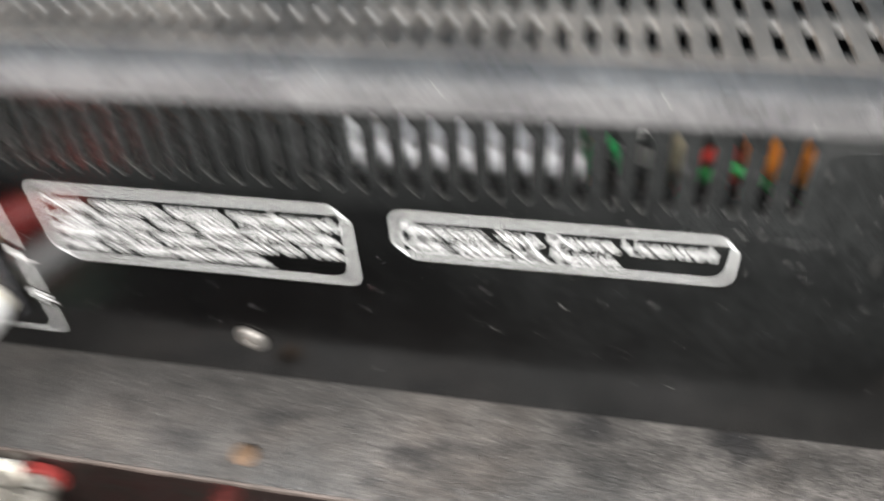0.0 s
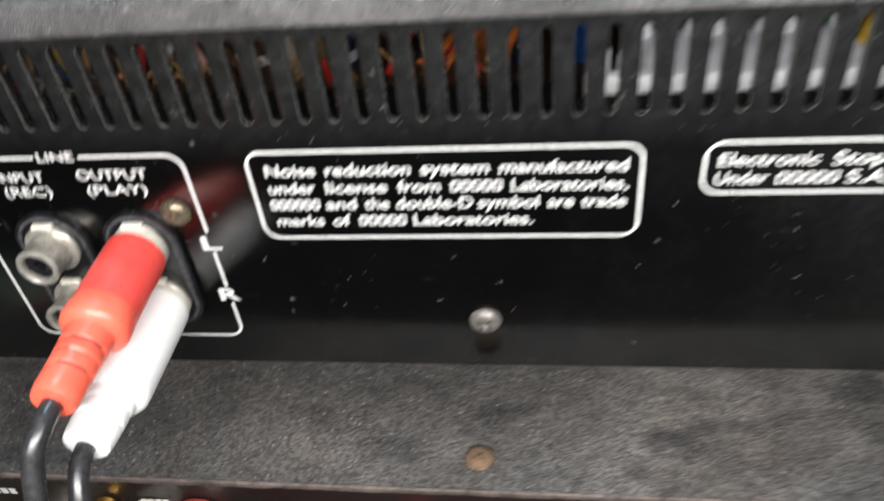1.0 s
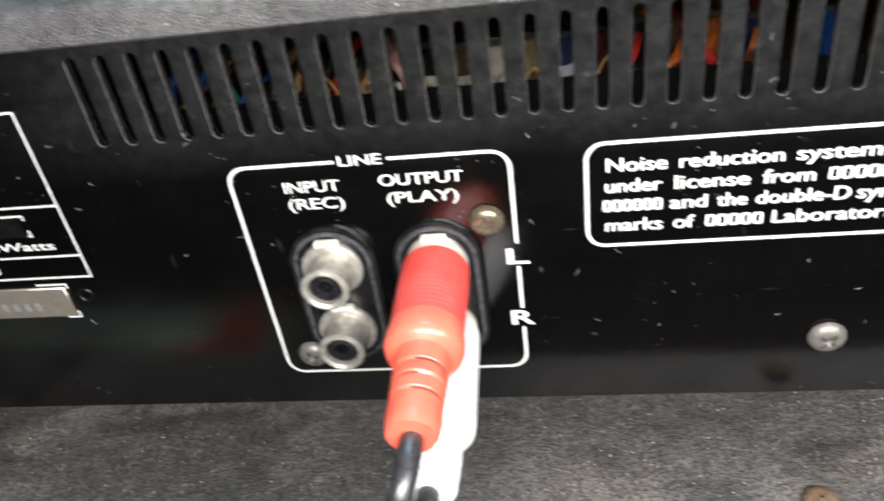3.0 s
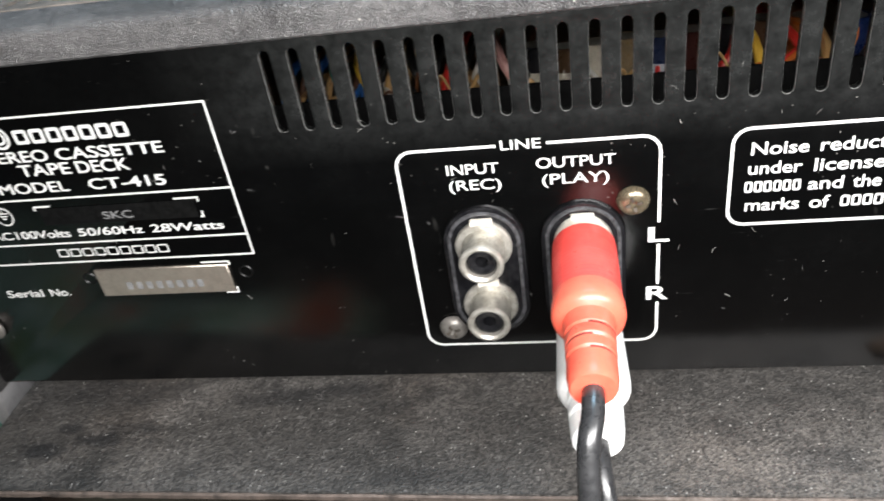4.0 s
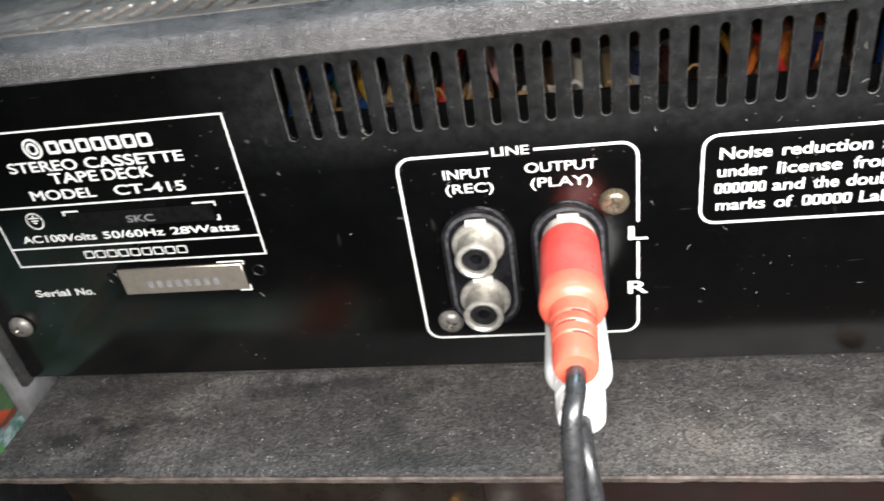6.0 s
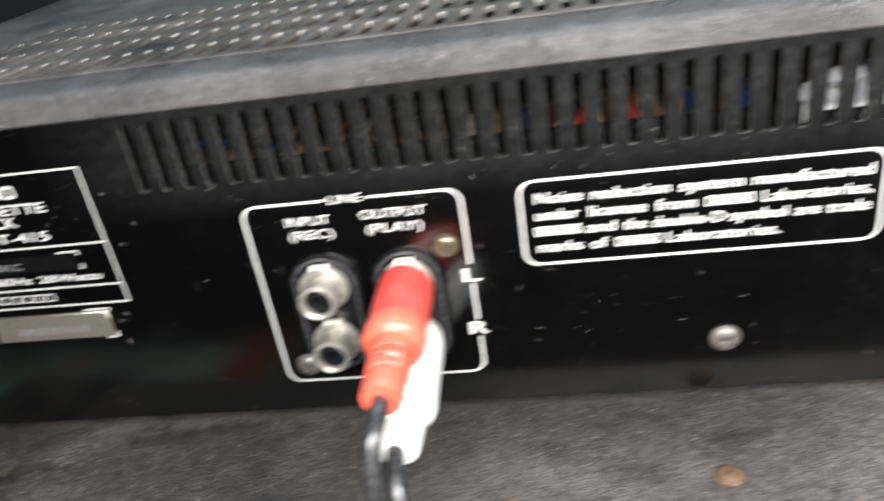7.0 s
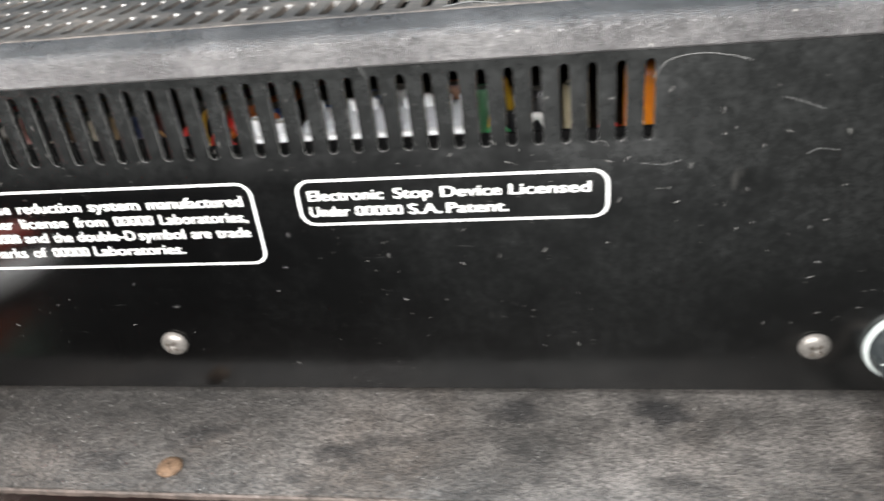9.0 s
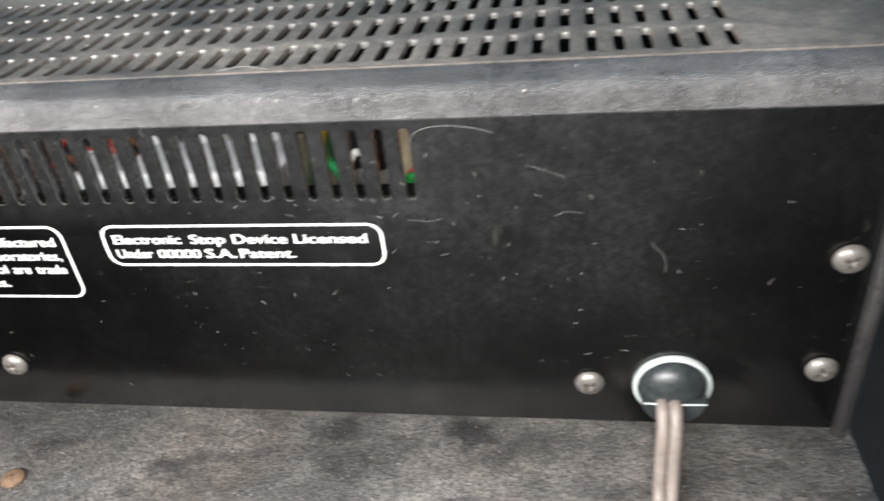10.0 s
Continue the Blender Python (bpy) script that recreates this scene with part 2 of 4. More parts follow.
# ---- building helpers ----
def part(name, bm, mat, parent=None, label="", smooth=True):
    """Link a bmesh as one mesh object, under parent if given."""
    me = bpy.data.meshes.new(name)
    bm.to_mesh(me)
    bm.free()
    me.materials.append(mat)
    if smooth:
        me.shade_smooth()
        me.set_sharp_from_angle(angle=radians(38))
    ob = new(name, me)
    ob.parent = parent
    if label:
        ob["label"] = label
    return ob


def thing(name, at, label, category, group="", kind=""):
    ob = new(name)
    ob.location = at
    ob.empty_display_size = 0.01
    bpy.context.view_layer.update()
    return tagged(ob, label, category, group, kind)


def adopt(child, parent):
    """Parent without moving."""
    bpy.context.view_layer.update()
    child.parent = parent
    child.matrix_parent_inverse = parent.matrix_world.inverted()
    return child


def box_bm(x0, x1, y0, y1, z0, z1, bevel=0.0, segments=2):
    bm = bmesh.new()
    bmesh.ops.create_cube(bm, size=1)
    for v in bm.verts:
        v.co = Vector((x0 + (v.co.x + 0.5) * (x1 - x0), y0 + (v.co.y + 0.5) * (y1 - y0), z0 + (v.co.z + 0.5) * (z1 - z0)))
    if bevel:
        bmesh.ops.bevel(bm, geom=bm.edges[:], offset=bevel, segments=segments, profile=0.5, affect="EDGES")
    return bm


def lathe_bm(profile, axis, at, turns=32, bm=None):
    """Turn (distance along axis, radius) pairs round axis from at."""
    bm = bm or bmesh.new()
    q = Vector((0, 0, 1)).rotation_difference(Vector(axis).normalized())
    rings = []
    for d, r in profile:
        if r < 1e-6:
            rings.append([bm.verts.new(Vector(at) + q @ Vector((0, 0, d)))])
        else:
            rings.append([bm.verts.new(Vector(at) + q @ Vector((r * math.cos(2 * math.pi * k / turns), r * math.sin(2 * math.pi * k / turns), d))) for k in range(turns)])
    for a, b in zip(rings, rings[1:]):
        for k in range(turns):
            j = (k + 1) % turns
            if len(a) == 1 and len(b) == 1:
                continue
            if len(a) == 1:
                bm.faces.new((a[0], b[j], b[k]))
            elif len(b) == 1:
                bm.faces.new((a[k], a[j], b[0]))
            else:
                bm.faces.new((a[k], a[j], b[j], b[k]))
    bmesh.ops.recalc_face_normals(bm, faces=bm.faces[:])
    return bm


def smooth_path(points, steps=10):
    """A Catmull-Rom run through points."""
    p = [Vector(q) for q in points]
    p = [p[0] * 2 - p[1]] + p + [p[-1] * 2 - p[-2]]
    out = []
    for a, b, c, d in zip(p, p[1:], p[2:], p[3:]):
        for k in range(steps):
            t = k / steps
            out.append(0.5 * (2 * b + (c - a) * t + (2 * a - 5 * b + 4 * c - d) * t * t + (3 * b - a - 3 * c + d) * t ** 3))
    out.append(p[-2])
    return out


def tube_bm(points, radius, turns=12, steps=10, flat=1.0, bm=None):
    """A tube along a smooth path; flat squashes it across x."""
    bm = bm or bmesh.new()
    run = smooth_path(points, steps)
    side = None
    rings = []
    for k, q in enumerate(run):
        ahead = (run[min(k + 1, len(run) - 1)] - run[max(k - 1, 0)]).normalized()
        if side is None:
            side = ahead.cross(Vector((0, 0, 1)) if abs(ahead.z) < 0.9 else Vector((0, 1, 0))).normalized()
        side = (side - ahead * side.dot(ahead)).normalized()
        up = side.cross(ahead)
        r = radius(k / (len(run) - 1)) if callable(radius) else radius
        rings.append([bm.verts.new(q + r * (flat * math.cos(2 * math.pi * j / turns) * side + math.sin(2 * math.pi * j / turns) * up)) for j in range(turns)])
    for a, b in zip(rings, rings[1:]):
        for j in range(turns):
            bm.faces.new((a[j], a[(j + 1) % turns], b[(j + 1) % turns], b[j]))
    bm.faces.new(rings[0][::-1])
    bm.faces.new(rings[-1])
    bmesh.ops.recalc_face_normals(bm, faces=bm.faces[:])
    return bm


def to_bm(curve_data):
    """The mesh of a curve or text, as a bmesh; the curve goes."""
    ob = new("shape", curve_data)
    me = bpy.data.meshes.new_from_object(ob.evaluated_get(bpy.context.evaluated_depsgraph_get()))
    bm = bmesh.new()
    bm.from_mesh(me)
    bmesh.ops.remove_doubles(bm, verts=bm.verts[:], dist=1e-6)
    bpy.data.objects.remove(ob)
    bpy.data.meshes.remove(me)
    return bm


def capsule(cx, cy, w, h, n=7):
    """Outline of a slot w wide and h high with round ends."""
    r = w / 2
    out = [(cx + r * math.cos(a), cy + h / 2 - r + r * math.sin(a)) for a in (math.pi * k / (n - 1) for k in range(n))]
    return out + [(cx - r * math.cos(a), cy - h / 2 + r - r * math.sin(a)) for a in (math.pi * k / (n - 1) for k in range(n))]


def round_rect(x0, x1, z0, z1, r, n=6):
    out = []
    for cx, cz, a0 in ((x1 - r, z1 - r, 0), (x0 + r, z1 - r, 90), (x0 + r, z0 + r, 180), (x1 - r, z0 + r, 270)):
        out += [(cx + r * math.cos(radians(a0 + 90 * k / (n - 1))), cz + r * math.sin(radians(a0 + 90 * k / (n - 1)))) for k in range(n)]
    return out


def sheet_bm(outlines, thick, bevel=0.0):
    """A flat sheet in x, y with holes, extruded both ways by thick / 2."""
    c = bpy.data.curves.new("sheet", "CURVE")
    c.dimensions, c.fill_mode, c.extrude = "2D", "BOTH", thick / 2
    c.bevel_depth, c.bevel_resolution = bevel, 1
    for pts in outlines:
        s = c.splines.new("POLY")
        s.points.add(len(pts) - 1)
        for p, (x, y) in zip(s.points, pts):
            p.co = (x, y, 0, 1)
        s.use_cyclic_u = True
    return to_bm(c)


def pale_edges(ob, axis):
    """Give the chamfers of a punched sheet the pale edge material."""
    ob.data.materials.append(PALE_EDGE)
    for f in ob.data.polygons:
        if 0.2 < abs(f.normal[axis]) < 0.9:
            f.material_index = 1


def stand(bm, y):
    """Turn a sheet from x, y to stand in x, z at depth y."""
    bmesh.ops.transform(bm, matrix=Matrix.Translation((0, y, 0)) @ Matrix.Rotation(radians(90), 4, "X"), verts=bm.verts[:])
    return bm


PROUD = 0.00012


def stroke_bm(points, width, closed, bm=None):
    """A printed line of even width along points in x, z, just proud of the panel."""
    bm = bm or bmesh.new()
    n = len(points)
    rows = []
    for k in range(n):
        a = Vector(points[k - 1] if closed or k else points[0])
        b = Vector(points[k])
        c = Vector(points[(k + 1) % n] if closed or k < n - 1 else points[-1])
        d = ((b - a).normalized() if (b - a).length > 1e-9 else Vector((0, 0))) + ((c - b).normalized() if (c - b).length > 1e-9 else Vector((0, 0)))
        d.normalize()
        s = Vector((-d.y, d.x))
        lean = max(0.5, abs(((c - b).normalized() if (c - b).length > 1e-9 else d).dot(d)))
        rows.append([bm.verts.new((p.x, -PROUD, p.y)) for p in (b + s * width / 2 / lean, b - s * width / 2 / lean)])
    for k in range(n if closed else n - 1):
        a, b = rows[k], rows[(k + 1) % n]
        bm.faces.new((a[0], a[1], b[1], b[0]))
    return bm


def print_text(words, x0, x1, z, cap, parent, mat=None, bold=0.0, y=-PROUD, label=""):
    """A line of lettering from x0 to x1 on the base line z, with capitals cap high."""
    c = bpy.data.curves.new("lettering", "FONT")
    c.body, c.size, c.offset = words, 1.0, bold
    bm = to_bm(c)
    xs = [v.co.x for v in bm.verts]
    wide = (x1 - x0) / (max(xs) - min(xs))
    high = cap / 0.7
    left = min(xs)
    for v in bm.verts:
        v.co = Vector((x0 + (v.co.x - left) * wide, y, z + v.co.y * high))
    return part("lettering", bm, mat or PRINT, parent, label or f'white printed words "{words}"', False)


def bar(x0, x1, z0, z1, parent, mat=None, y=-PROUD, name="printed_bar", label=""):
    bm = bmesh.new()
    r = min(x1 - x0, z1 - z0) * 0.2
    bm.faces.new([bm.verts.new((x, y, z)) for x, z in round_rect(x0, x1, z0, z1, r, 4)])
    return part(name, bm, mat or PRINT, parent, label, False)


# ---- cassette deck ----
X0, X1 = -0.1725, 0.2460
PANEL_Z0, LIP_Z0, TOP = 0.0123, 0.0926, 0.1007
PITCH = 0.00524
deck = thing("cassette_deck", (0.037, 0.0, 0.0), "black metal cassette deck with slotted rear panel on a receiver", "cassette deck")

slots = [capsule(-0.0810 + PITCH * k, 0.0827, 0.0024, 0.0163) for k in range(46)]
bm = stand(sheet_bm([round_rect(X0, X1, PANEL_Z0, 0.0975, 0.0004, 3)] + slots, 0.0013, 0.0002), 0.00086)
panel = adopt(part("rear_panel", bm, BLACK, None, "black painted steel rear panel with white print"), deck)
pale_edges(panel, 1)

# The lid of the deck, with four rows of slots.
rows = [round_rect(X0 + 0.001, X1 + 0.003, 0.0074, 0.262, 0.002, 3)]
for r in range(4):
    rows += [capsule(0.2173 - PITCH * k, 0.0162 + 0.0156 * r, 0.0025, 0.0122, 5) for k in range(68)]
bm = sheet_bm(rows, 0.0010, 0.0002)
bmesh.ops.translate(bm, vec=(0, 0, TOP - 0.0007), verts=bm.verts[:])
lid = adopt(part("top_cover", bm, TOP_COVER, None, "black grained top cover with rows of slots, dusty"), deck)
# Slot ends that face the camera are pale: light on them, put into colour.
lid.data.materials.append(PALE_EDGE)
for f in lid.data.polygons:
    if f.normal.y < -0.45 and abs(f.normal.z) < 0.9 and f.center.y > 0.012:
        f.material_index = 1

# The folded rear edge of the cover.
prof = [(0.0008, 0.0928), (0.0002, LIP_Z0), (-0.0004, LIP_Z0 - 0.0001), (-0.0009, LIP_Z0 + 0.0004), (-0.0009, 0.0950), (-0.0006, 0.0974), (-0.0001, 0.0984), (0.0008, 0.0991),
        (0.0022, 0.0995), (0.0040, 0.1001), (0.0056, 0.10065), (0.0063, 0.10065), (0.0067, 0.1002), (0.0069, 0.0996), (0.0069, 0.0990), (0.0040, 0.0988), (0.0014, 0.0984), (0.0008, 0.0974)]
bm = bmesh.new()
xs = [X0 - 0.0025 + (X1 + 0.0032 - X0 + 0.0025) * k / 60 for k in range(61)]
rings = [[bm.verts.new((x, y + 0.00012 * noise.noise((x * 60, y * 90, 1)), z + 0.0001 * noise.noise((x * 45, z * 90, 7)))) for y, z in prof] for x in xs]
for a, b in zip(rings, rings[1:]):
    for j in range(len(prof)):
        bm.faces.new((a[j], a[(j + 1) % len(prof)], b[(j + 1) % len(prof)], b[j]))
bm.faces.new(rings[0])
bm.faces.new(rings[-1][::-1])
bmesh.ops.recalc_face_normals(bm, faces=bm.faces[:])
adopt(part("cover_edge", bm, COVER, None, "grained folded rear edge of the cover"), deck)

adopt(part("side_cover", box_bm(X0 - 0.0025, X0 - 0.0003, -0.0022, 0.262, 0.0105, 0.0985, 0.0005), SIDE), deck)
adopt(part("side_cover", box_bm(X1 + 0.0003, X1 + 0.0032, -0.0020, 0.262, 0.0105, 0.0985, 0.0007), SIDE), deck)
adopt(part("front_panel", box_bm(X0 - 0.002, X1 + 0.003, 0.2625, 0.280, 0.008, 0.1005, 0.001), COVER), deck)
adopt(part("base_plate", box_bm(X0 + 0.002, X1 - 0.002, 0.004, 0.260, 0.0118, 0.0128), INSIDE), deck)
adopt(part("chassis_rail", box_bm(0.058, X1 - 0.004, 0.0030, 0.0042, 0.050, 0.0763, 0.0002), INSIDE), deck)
# Unseen baffle, added to stop light coming in through the top slots.
adopt(part("light_baffle", box_bm(X0 + 0.004, X1 - 0.004, 0.0105, 0.2600, 0.0966, 0.0972), INSIDE), deck)
# Added near-black sheet that keeps the lower half of the left slots dark.
adopt(part("dark_blocker", box_bm(X0 + 0.004, 0.0575, 0.0068, 0.0076, 0.050, 0.0775, 0.0002), INSIDE), deck)
for fx in (X0 + 0.035, X1 - 0.035):
    for fy in (0.035, 0.225):
        adopt(part("foot", lathe_bm([(0, 0), (0, 0.011), (0.001, 0.012), (0.0105, 0.013), (0.0118, 0.013), (0.0118, 0)], (0, 0, 1), (fx, fy, 0)), SOCKET), deck)

# ---- printing on the rear panel ----
sign = panel
L0, L1, LZ0, LZ1 = -0.0609, -0.0123, 0.0211, 0.0689
LINE_W = 0.00058


def frame_run(points):
    adopt(part("printed_line", stroke_bm(points, LINE_W, False), PRINT, None, "", False), sign)


def arc(cx, cz, r, a0, a1, n=6):
    return [(cx + r * math.cos(radians(a0 + (a1 - a0) * k / (n - 1))), cz + r * math.sin(radians(a0 + (a1 - a0) * k / (n - 1)))) for k in range(n)]


R0 = 0.0032
frame_run([(-0.0325, LZ1)] + arc(L1 - R0, LZ1 - R0, R0, 90, 0) + [(L1, 0.0505)])
frame_run([(L1, 0.0455), (L1, 0.0358)])
frame_run([(L1, 0.0312)] + arc(L1 - R0, LZ0 + R0, R0, 0, -90) + arc(L0 + R0, LZ0 + R0, R0, 270, 180) + arc(L0 + R0, LZ1 - R0, R0, 180, 90) + [(-0.0417, LZ1)])
for x0, x1, z0, z1 in ((0.0, 0.0717, 0.0491, 0.0689), (0.0821, 0.1472, 0.0585, 0.0689)):
    adopt(part("printed_line", stroke_bm(round_rect(x0, x1, z0, z1, 0.003), LINE_W, True), PRINT, None, "white printed rounded frame", False), sign)

P0, P1, PZ0, PZ1 = -0.1577, -0.0949, 0.0479, 0.0824
adopt(part("printed_line", stroke_bm([(P0, PZ0), (P1, PZ0), (P1, PZ1), (P0, PZ1)], 0.0004, True), PRINT, None, "white printed rating frame", False), sign)
for z in (0.0640, 0.0529):
    adopt(part("printed_line", stroke_bm([(P0, z), (P1, z)], 0.0004, False), PRINT, None, "", False), sign)


def words(text, x0, x1, z, cap, bold=0.006, mat=None):
    adopt(print_text(text, x0, x1, z, cap, None, mat, bold), sign)


for text, x0, x1, z, cap, bold in (
        ("LINE", -0.0409, -0.0335, 0.0680, 0.0020, 0.006), ("INPUT", -0.0515, -0.0416, 0.0634, 0.0022, 0.006), ("(REC)", -0.0514, -0.0414, 0.0600, 0.0022, 0.006),
        ("OUTPUT", -0.0346, -0.0202, 0.0637, 0.0022, 0.006), ("(PLAY)", -0.0337, -0.0214, 0.0602, 0.0022, 0.006),
        ("L", -0.0143, -0.0103, 0.0461, 0.0033, 0.02), ("R", -0.0145, -0.0101, 0.0319, 0.0033, 0.02)):
    words(text, x0, x1, z, cap, bold)
for z, cap, row in (
        (0.0636, 0.0025, (("Noise", 0.0032, 0.0128), ("reduction", 0.0147, 0.0306), ("system", 0.0325, 0.0449), ("manufactured", 0.0468, 0.0693))),
        (0.0597, 0.0025, (("under", 0.0030, 0.0121), ("license", 0.0141, 0.0258), ("from", 0.0278, 0.0357), ("Laboratories,", 0.0488, 0.0695))),
        (0.0559, 0.0025, (("and", 0.0135, 0.0194), ("the", 0.0210, 0.0257), ("double-D", 0.0271, 0.0415), ("symbol", 0.0425, 0.0537), ("are", 0.0553, 0.0600), ("trade", 0.0614, 0.0694))),
        (0.0520, 0.0025, (("marks", 0.0030, 0.0124), ("of", 0.0142, 0.0176), ("Laboratories.", 0.0300, 0.0526))),
        (0.0642, 0.0024, (("Electronic", 0.0844, 0.1008), ("Stop", 0.1031, 0.1113), ("Device", 0.1132, 0.1258), ("Licensed", 0.1274, 0.1438))),
        (0.0604, 0.0024, (("Under", 0.0842, 0.0930), ("S.A.", 0.1059, 0.1130), ("Patent.", 0.1141, 0.1270))),
        (0.0727, 0.0025, (("STEREO", -0.1480, -0.1312), ("CASSETTE", -0.1294, -0.1062))),
        (0.0695, 0.0026, (("TAPE", -0.1392, -0.1276), ("DECK", -0.1262, -0.1146))),
        (0.0656, 0.0024, (("MODEL", -0.1458, -0.1298), ("CT-415", -0.1252, -0.1082))),
        (0.0545, 0.0019, (("AC100Volts", -0.1536, -0.1345), ("50/60Hz", -0.1326, -0.1174), ("28Watts", -0.1157, -0.0993))),
        (0.0388, 0.0020, (("Serial", -0.1576, -0.1484), ("No.", -0.1466, -0.1416)))):
    for text, x0, x1 in row:
        words(text, x0, x1, z, cap, 0.012)


def blocks(x0, x1, z0, z1, count, line=0.00042):
    """A hidden word as a row of plain hollow boxes."""
    step = (x1 - x0) / count
    for k in range(count):
        a, b = x0 + k * step + line / 2, x0 + (k + 0.84) * step - line / 2
        adopt(part("printed_bar", stroke_bm(round_rect(a, b, z0 + line / 2, z1 - line / 2, 0.0002, 3), line, True), PRINT, None, "", False), sign)


blocks(0.0377, 0.0474, 0.0597, 0.0620, 5)
blocks(0.0026, 0.0125, 0.0559, 0.0582, 6)
blocks(0.0194, 0.0288, 0.0520, 0.0543, 5)
blocks(0.0944, 0.1049, 0.0604, 0.0626, 5)
blocks(-0.1366, -0.1114, 0.0766, 0.0797, 7, 0.0007)
blocks(-0.1396, -0.1130, 0.0493, 0.0514, 9, 0.0003)
# Round maker's mark beside the hidden name, and the earth sign.
for r in (0.0020, 0.0011):
    ring = [(-0.1400 + r * math.cos(a), 0.0782 + 1.1 * r * math.sin(a)) for a in (2 * math.pi * k / 24 for k in range(24))]
    adopt(part("printed_mark", stroke_bm(ring, 0.0005, True), PRINT, None, "plain white round mark", False), sign)
ring = [(-0.1480 + 0.0020 * math.cos(a), 0.0603 + 0.0021 * math.sin(a)) for a in (2 * math.pi * k / 24 for k in range(24))]
adopt(part("earth_sign", stroke_bm(ring, 0.0003, True), PRINT, None, "white ring-shaped earth sign", False), sign)
for z, h in ((0.0611, 0.0012), (0.0604, 0.0009), (0.0598, 0.0005)):
    adopt(part("earth_sign", stroke_bm([(-0.1480 - h, z), (-0.1480 + h, z)], 0.0003, False), PRINT, None, "", False), sign)
adopt(part("earth_sign", stroke_bm([(-0.1480, 0.0611), (-0.1480, 0.0620)], 0.0003, False), PRINT, None, "", False), sign)
# The voltage field under black tape, with its corner marks.
adopt(part("tape_patch", box_bm(-0.1392, -0.1040, -0.00015, -0.00006, 0.0576, 0.0617), TAPE, None, "strip of black tape", False), sign)
adopt(print_text("SKC", -0.1250, -0.1182, 0.0585, 0.0018, None, FADED, 0.01, y=-0.0003, label='faded grey letters "SKC" on the tape'), sign)
for pts in ([(-0.1400, 0.0612), (-0.1400, 0.0622), (-0.1362, 0.0622)], [(-0.1082, 0.0622), (-0.1030, 0.0622), (-0.1030, 0.0612)], [(-0.1030, 0.0590), (-0.1030, 0.0577), (-0.1036, 0.0577)],
            [(-0.1075, 0.0462), (-0.1012, 0.0462), (-0.1012, 0.0452)], [(-0.1012, 0.0395), (-0.1012, 0.0380), (-0.1040, 0.0380)]):
    adopt(part("printed_line", stroke_bm(pts, 0.0004, False), PRINT, None, "", False), sign)
plate = adopt(part("serial_plate", box_bm(-0.1331, -0.1016, -0.0006, 0.0, 0.0384, 0.0457, 0.0002, 1), PLATE, None, "small brushed foil number plate"), deck)
for k in range(8):
    x = -0.1265 + 0.0024 * k
    adopt(bar(x, x + 0.0014, 0.0402, 0.0422, None, FADED, y=-0.00066, name="stamped_bar"), plate)
for hx in (-0.1351, -0.0980):
    bm = lathe_bm([(0.0, 0.0016), (0.0002, 0.0014), (-0.0001, 0.0011), (-0.0012, 0.0010), (-0.0012, 0)], (0, -1, 0), (hx, 0, 0.0433), 20)
    adopt(part("rivet_hole", bm, TAPE, None, "dark empty rivet hole"), deck)


# ---- screws on the panel ----
def panel_screw(x, z, r, parent, mat):
    """A domed cross-head screw with a sunken recess."""
    prof = [(-0.001, r * 0.55), (0.0, r * 0.95), (0.0003, r), (0.0009, r * 0.93), (0.0015, r * 0.75), (0.00185, r * 0.48), (0.00192, r * 0.30), (0.0013, r * 0.18), (0.0011, 0.0)]
    head = part("screw", lathe_bm(prof, (0, -1, 0), (x, -0.00005, z), 28), mat, None, "tarnished domed cross-head screw")
    adopt(head, parent)
    turn = random.uniform(0, 90)
    # Cross arms are dark inlaid boxes; the recess's shade is their colour.
    for a in (0, 90, 180, 270):
        b = box_bm(r * 0.20, r * 0.50, -0.00005, 0.0004, -r * 0.085, r * 0.085)
        bmesh.ops.transform(b, matrix=Matrix.Translation((x, -0.00190, z)) @ Matrix.Rotation(radians(turn + a), 4, "Y") @ Matrix.Rotation(radians(-12), 4, "Z"), verts=b.verts[:])
        adopt(part("screw_slot", b, GROOVE, None, "", False), head)


for x, z in ((-0.0171, 0.0558), (-0.0549, 0.0262), (0.0423, 0.0265), (-0.1666, 0.0298), (-0.1681, 0.0584), (0.1913, 0.0249), (0.2409, 0.0306), (0.2414, 0.0599)):
    panel_screw(x, z, 0.0031 if x < -0.01 else 0.0034, deck, BROWNED if -0.02 < x < -0.01 else ZINC)


# ---- sockets ----
def socket_plate(cx):
    bm = stand(sheet_bm([capsule(cx, 0.0405, 0.0156, 0.0312, 15)], 0.0009, 0.0003), -0.0004)
    p = adopt(part("socket_plate", bm, SOCKET, None, "black plastic oval socket plate"), deck)
    ring = [(x, z) for x, z in capsule(cx, 0.0405, 0.0138, 0.0294, 15)]
    pts = [(x, -0.0011, z) for x, z in ring]
    adopt(part("plate_rim", tube_bm(pts + pts[:1], 0.00045, 8, 2), PLATE_RIM), p)


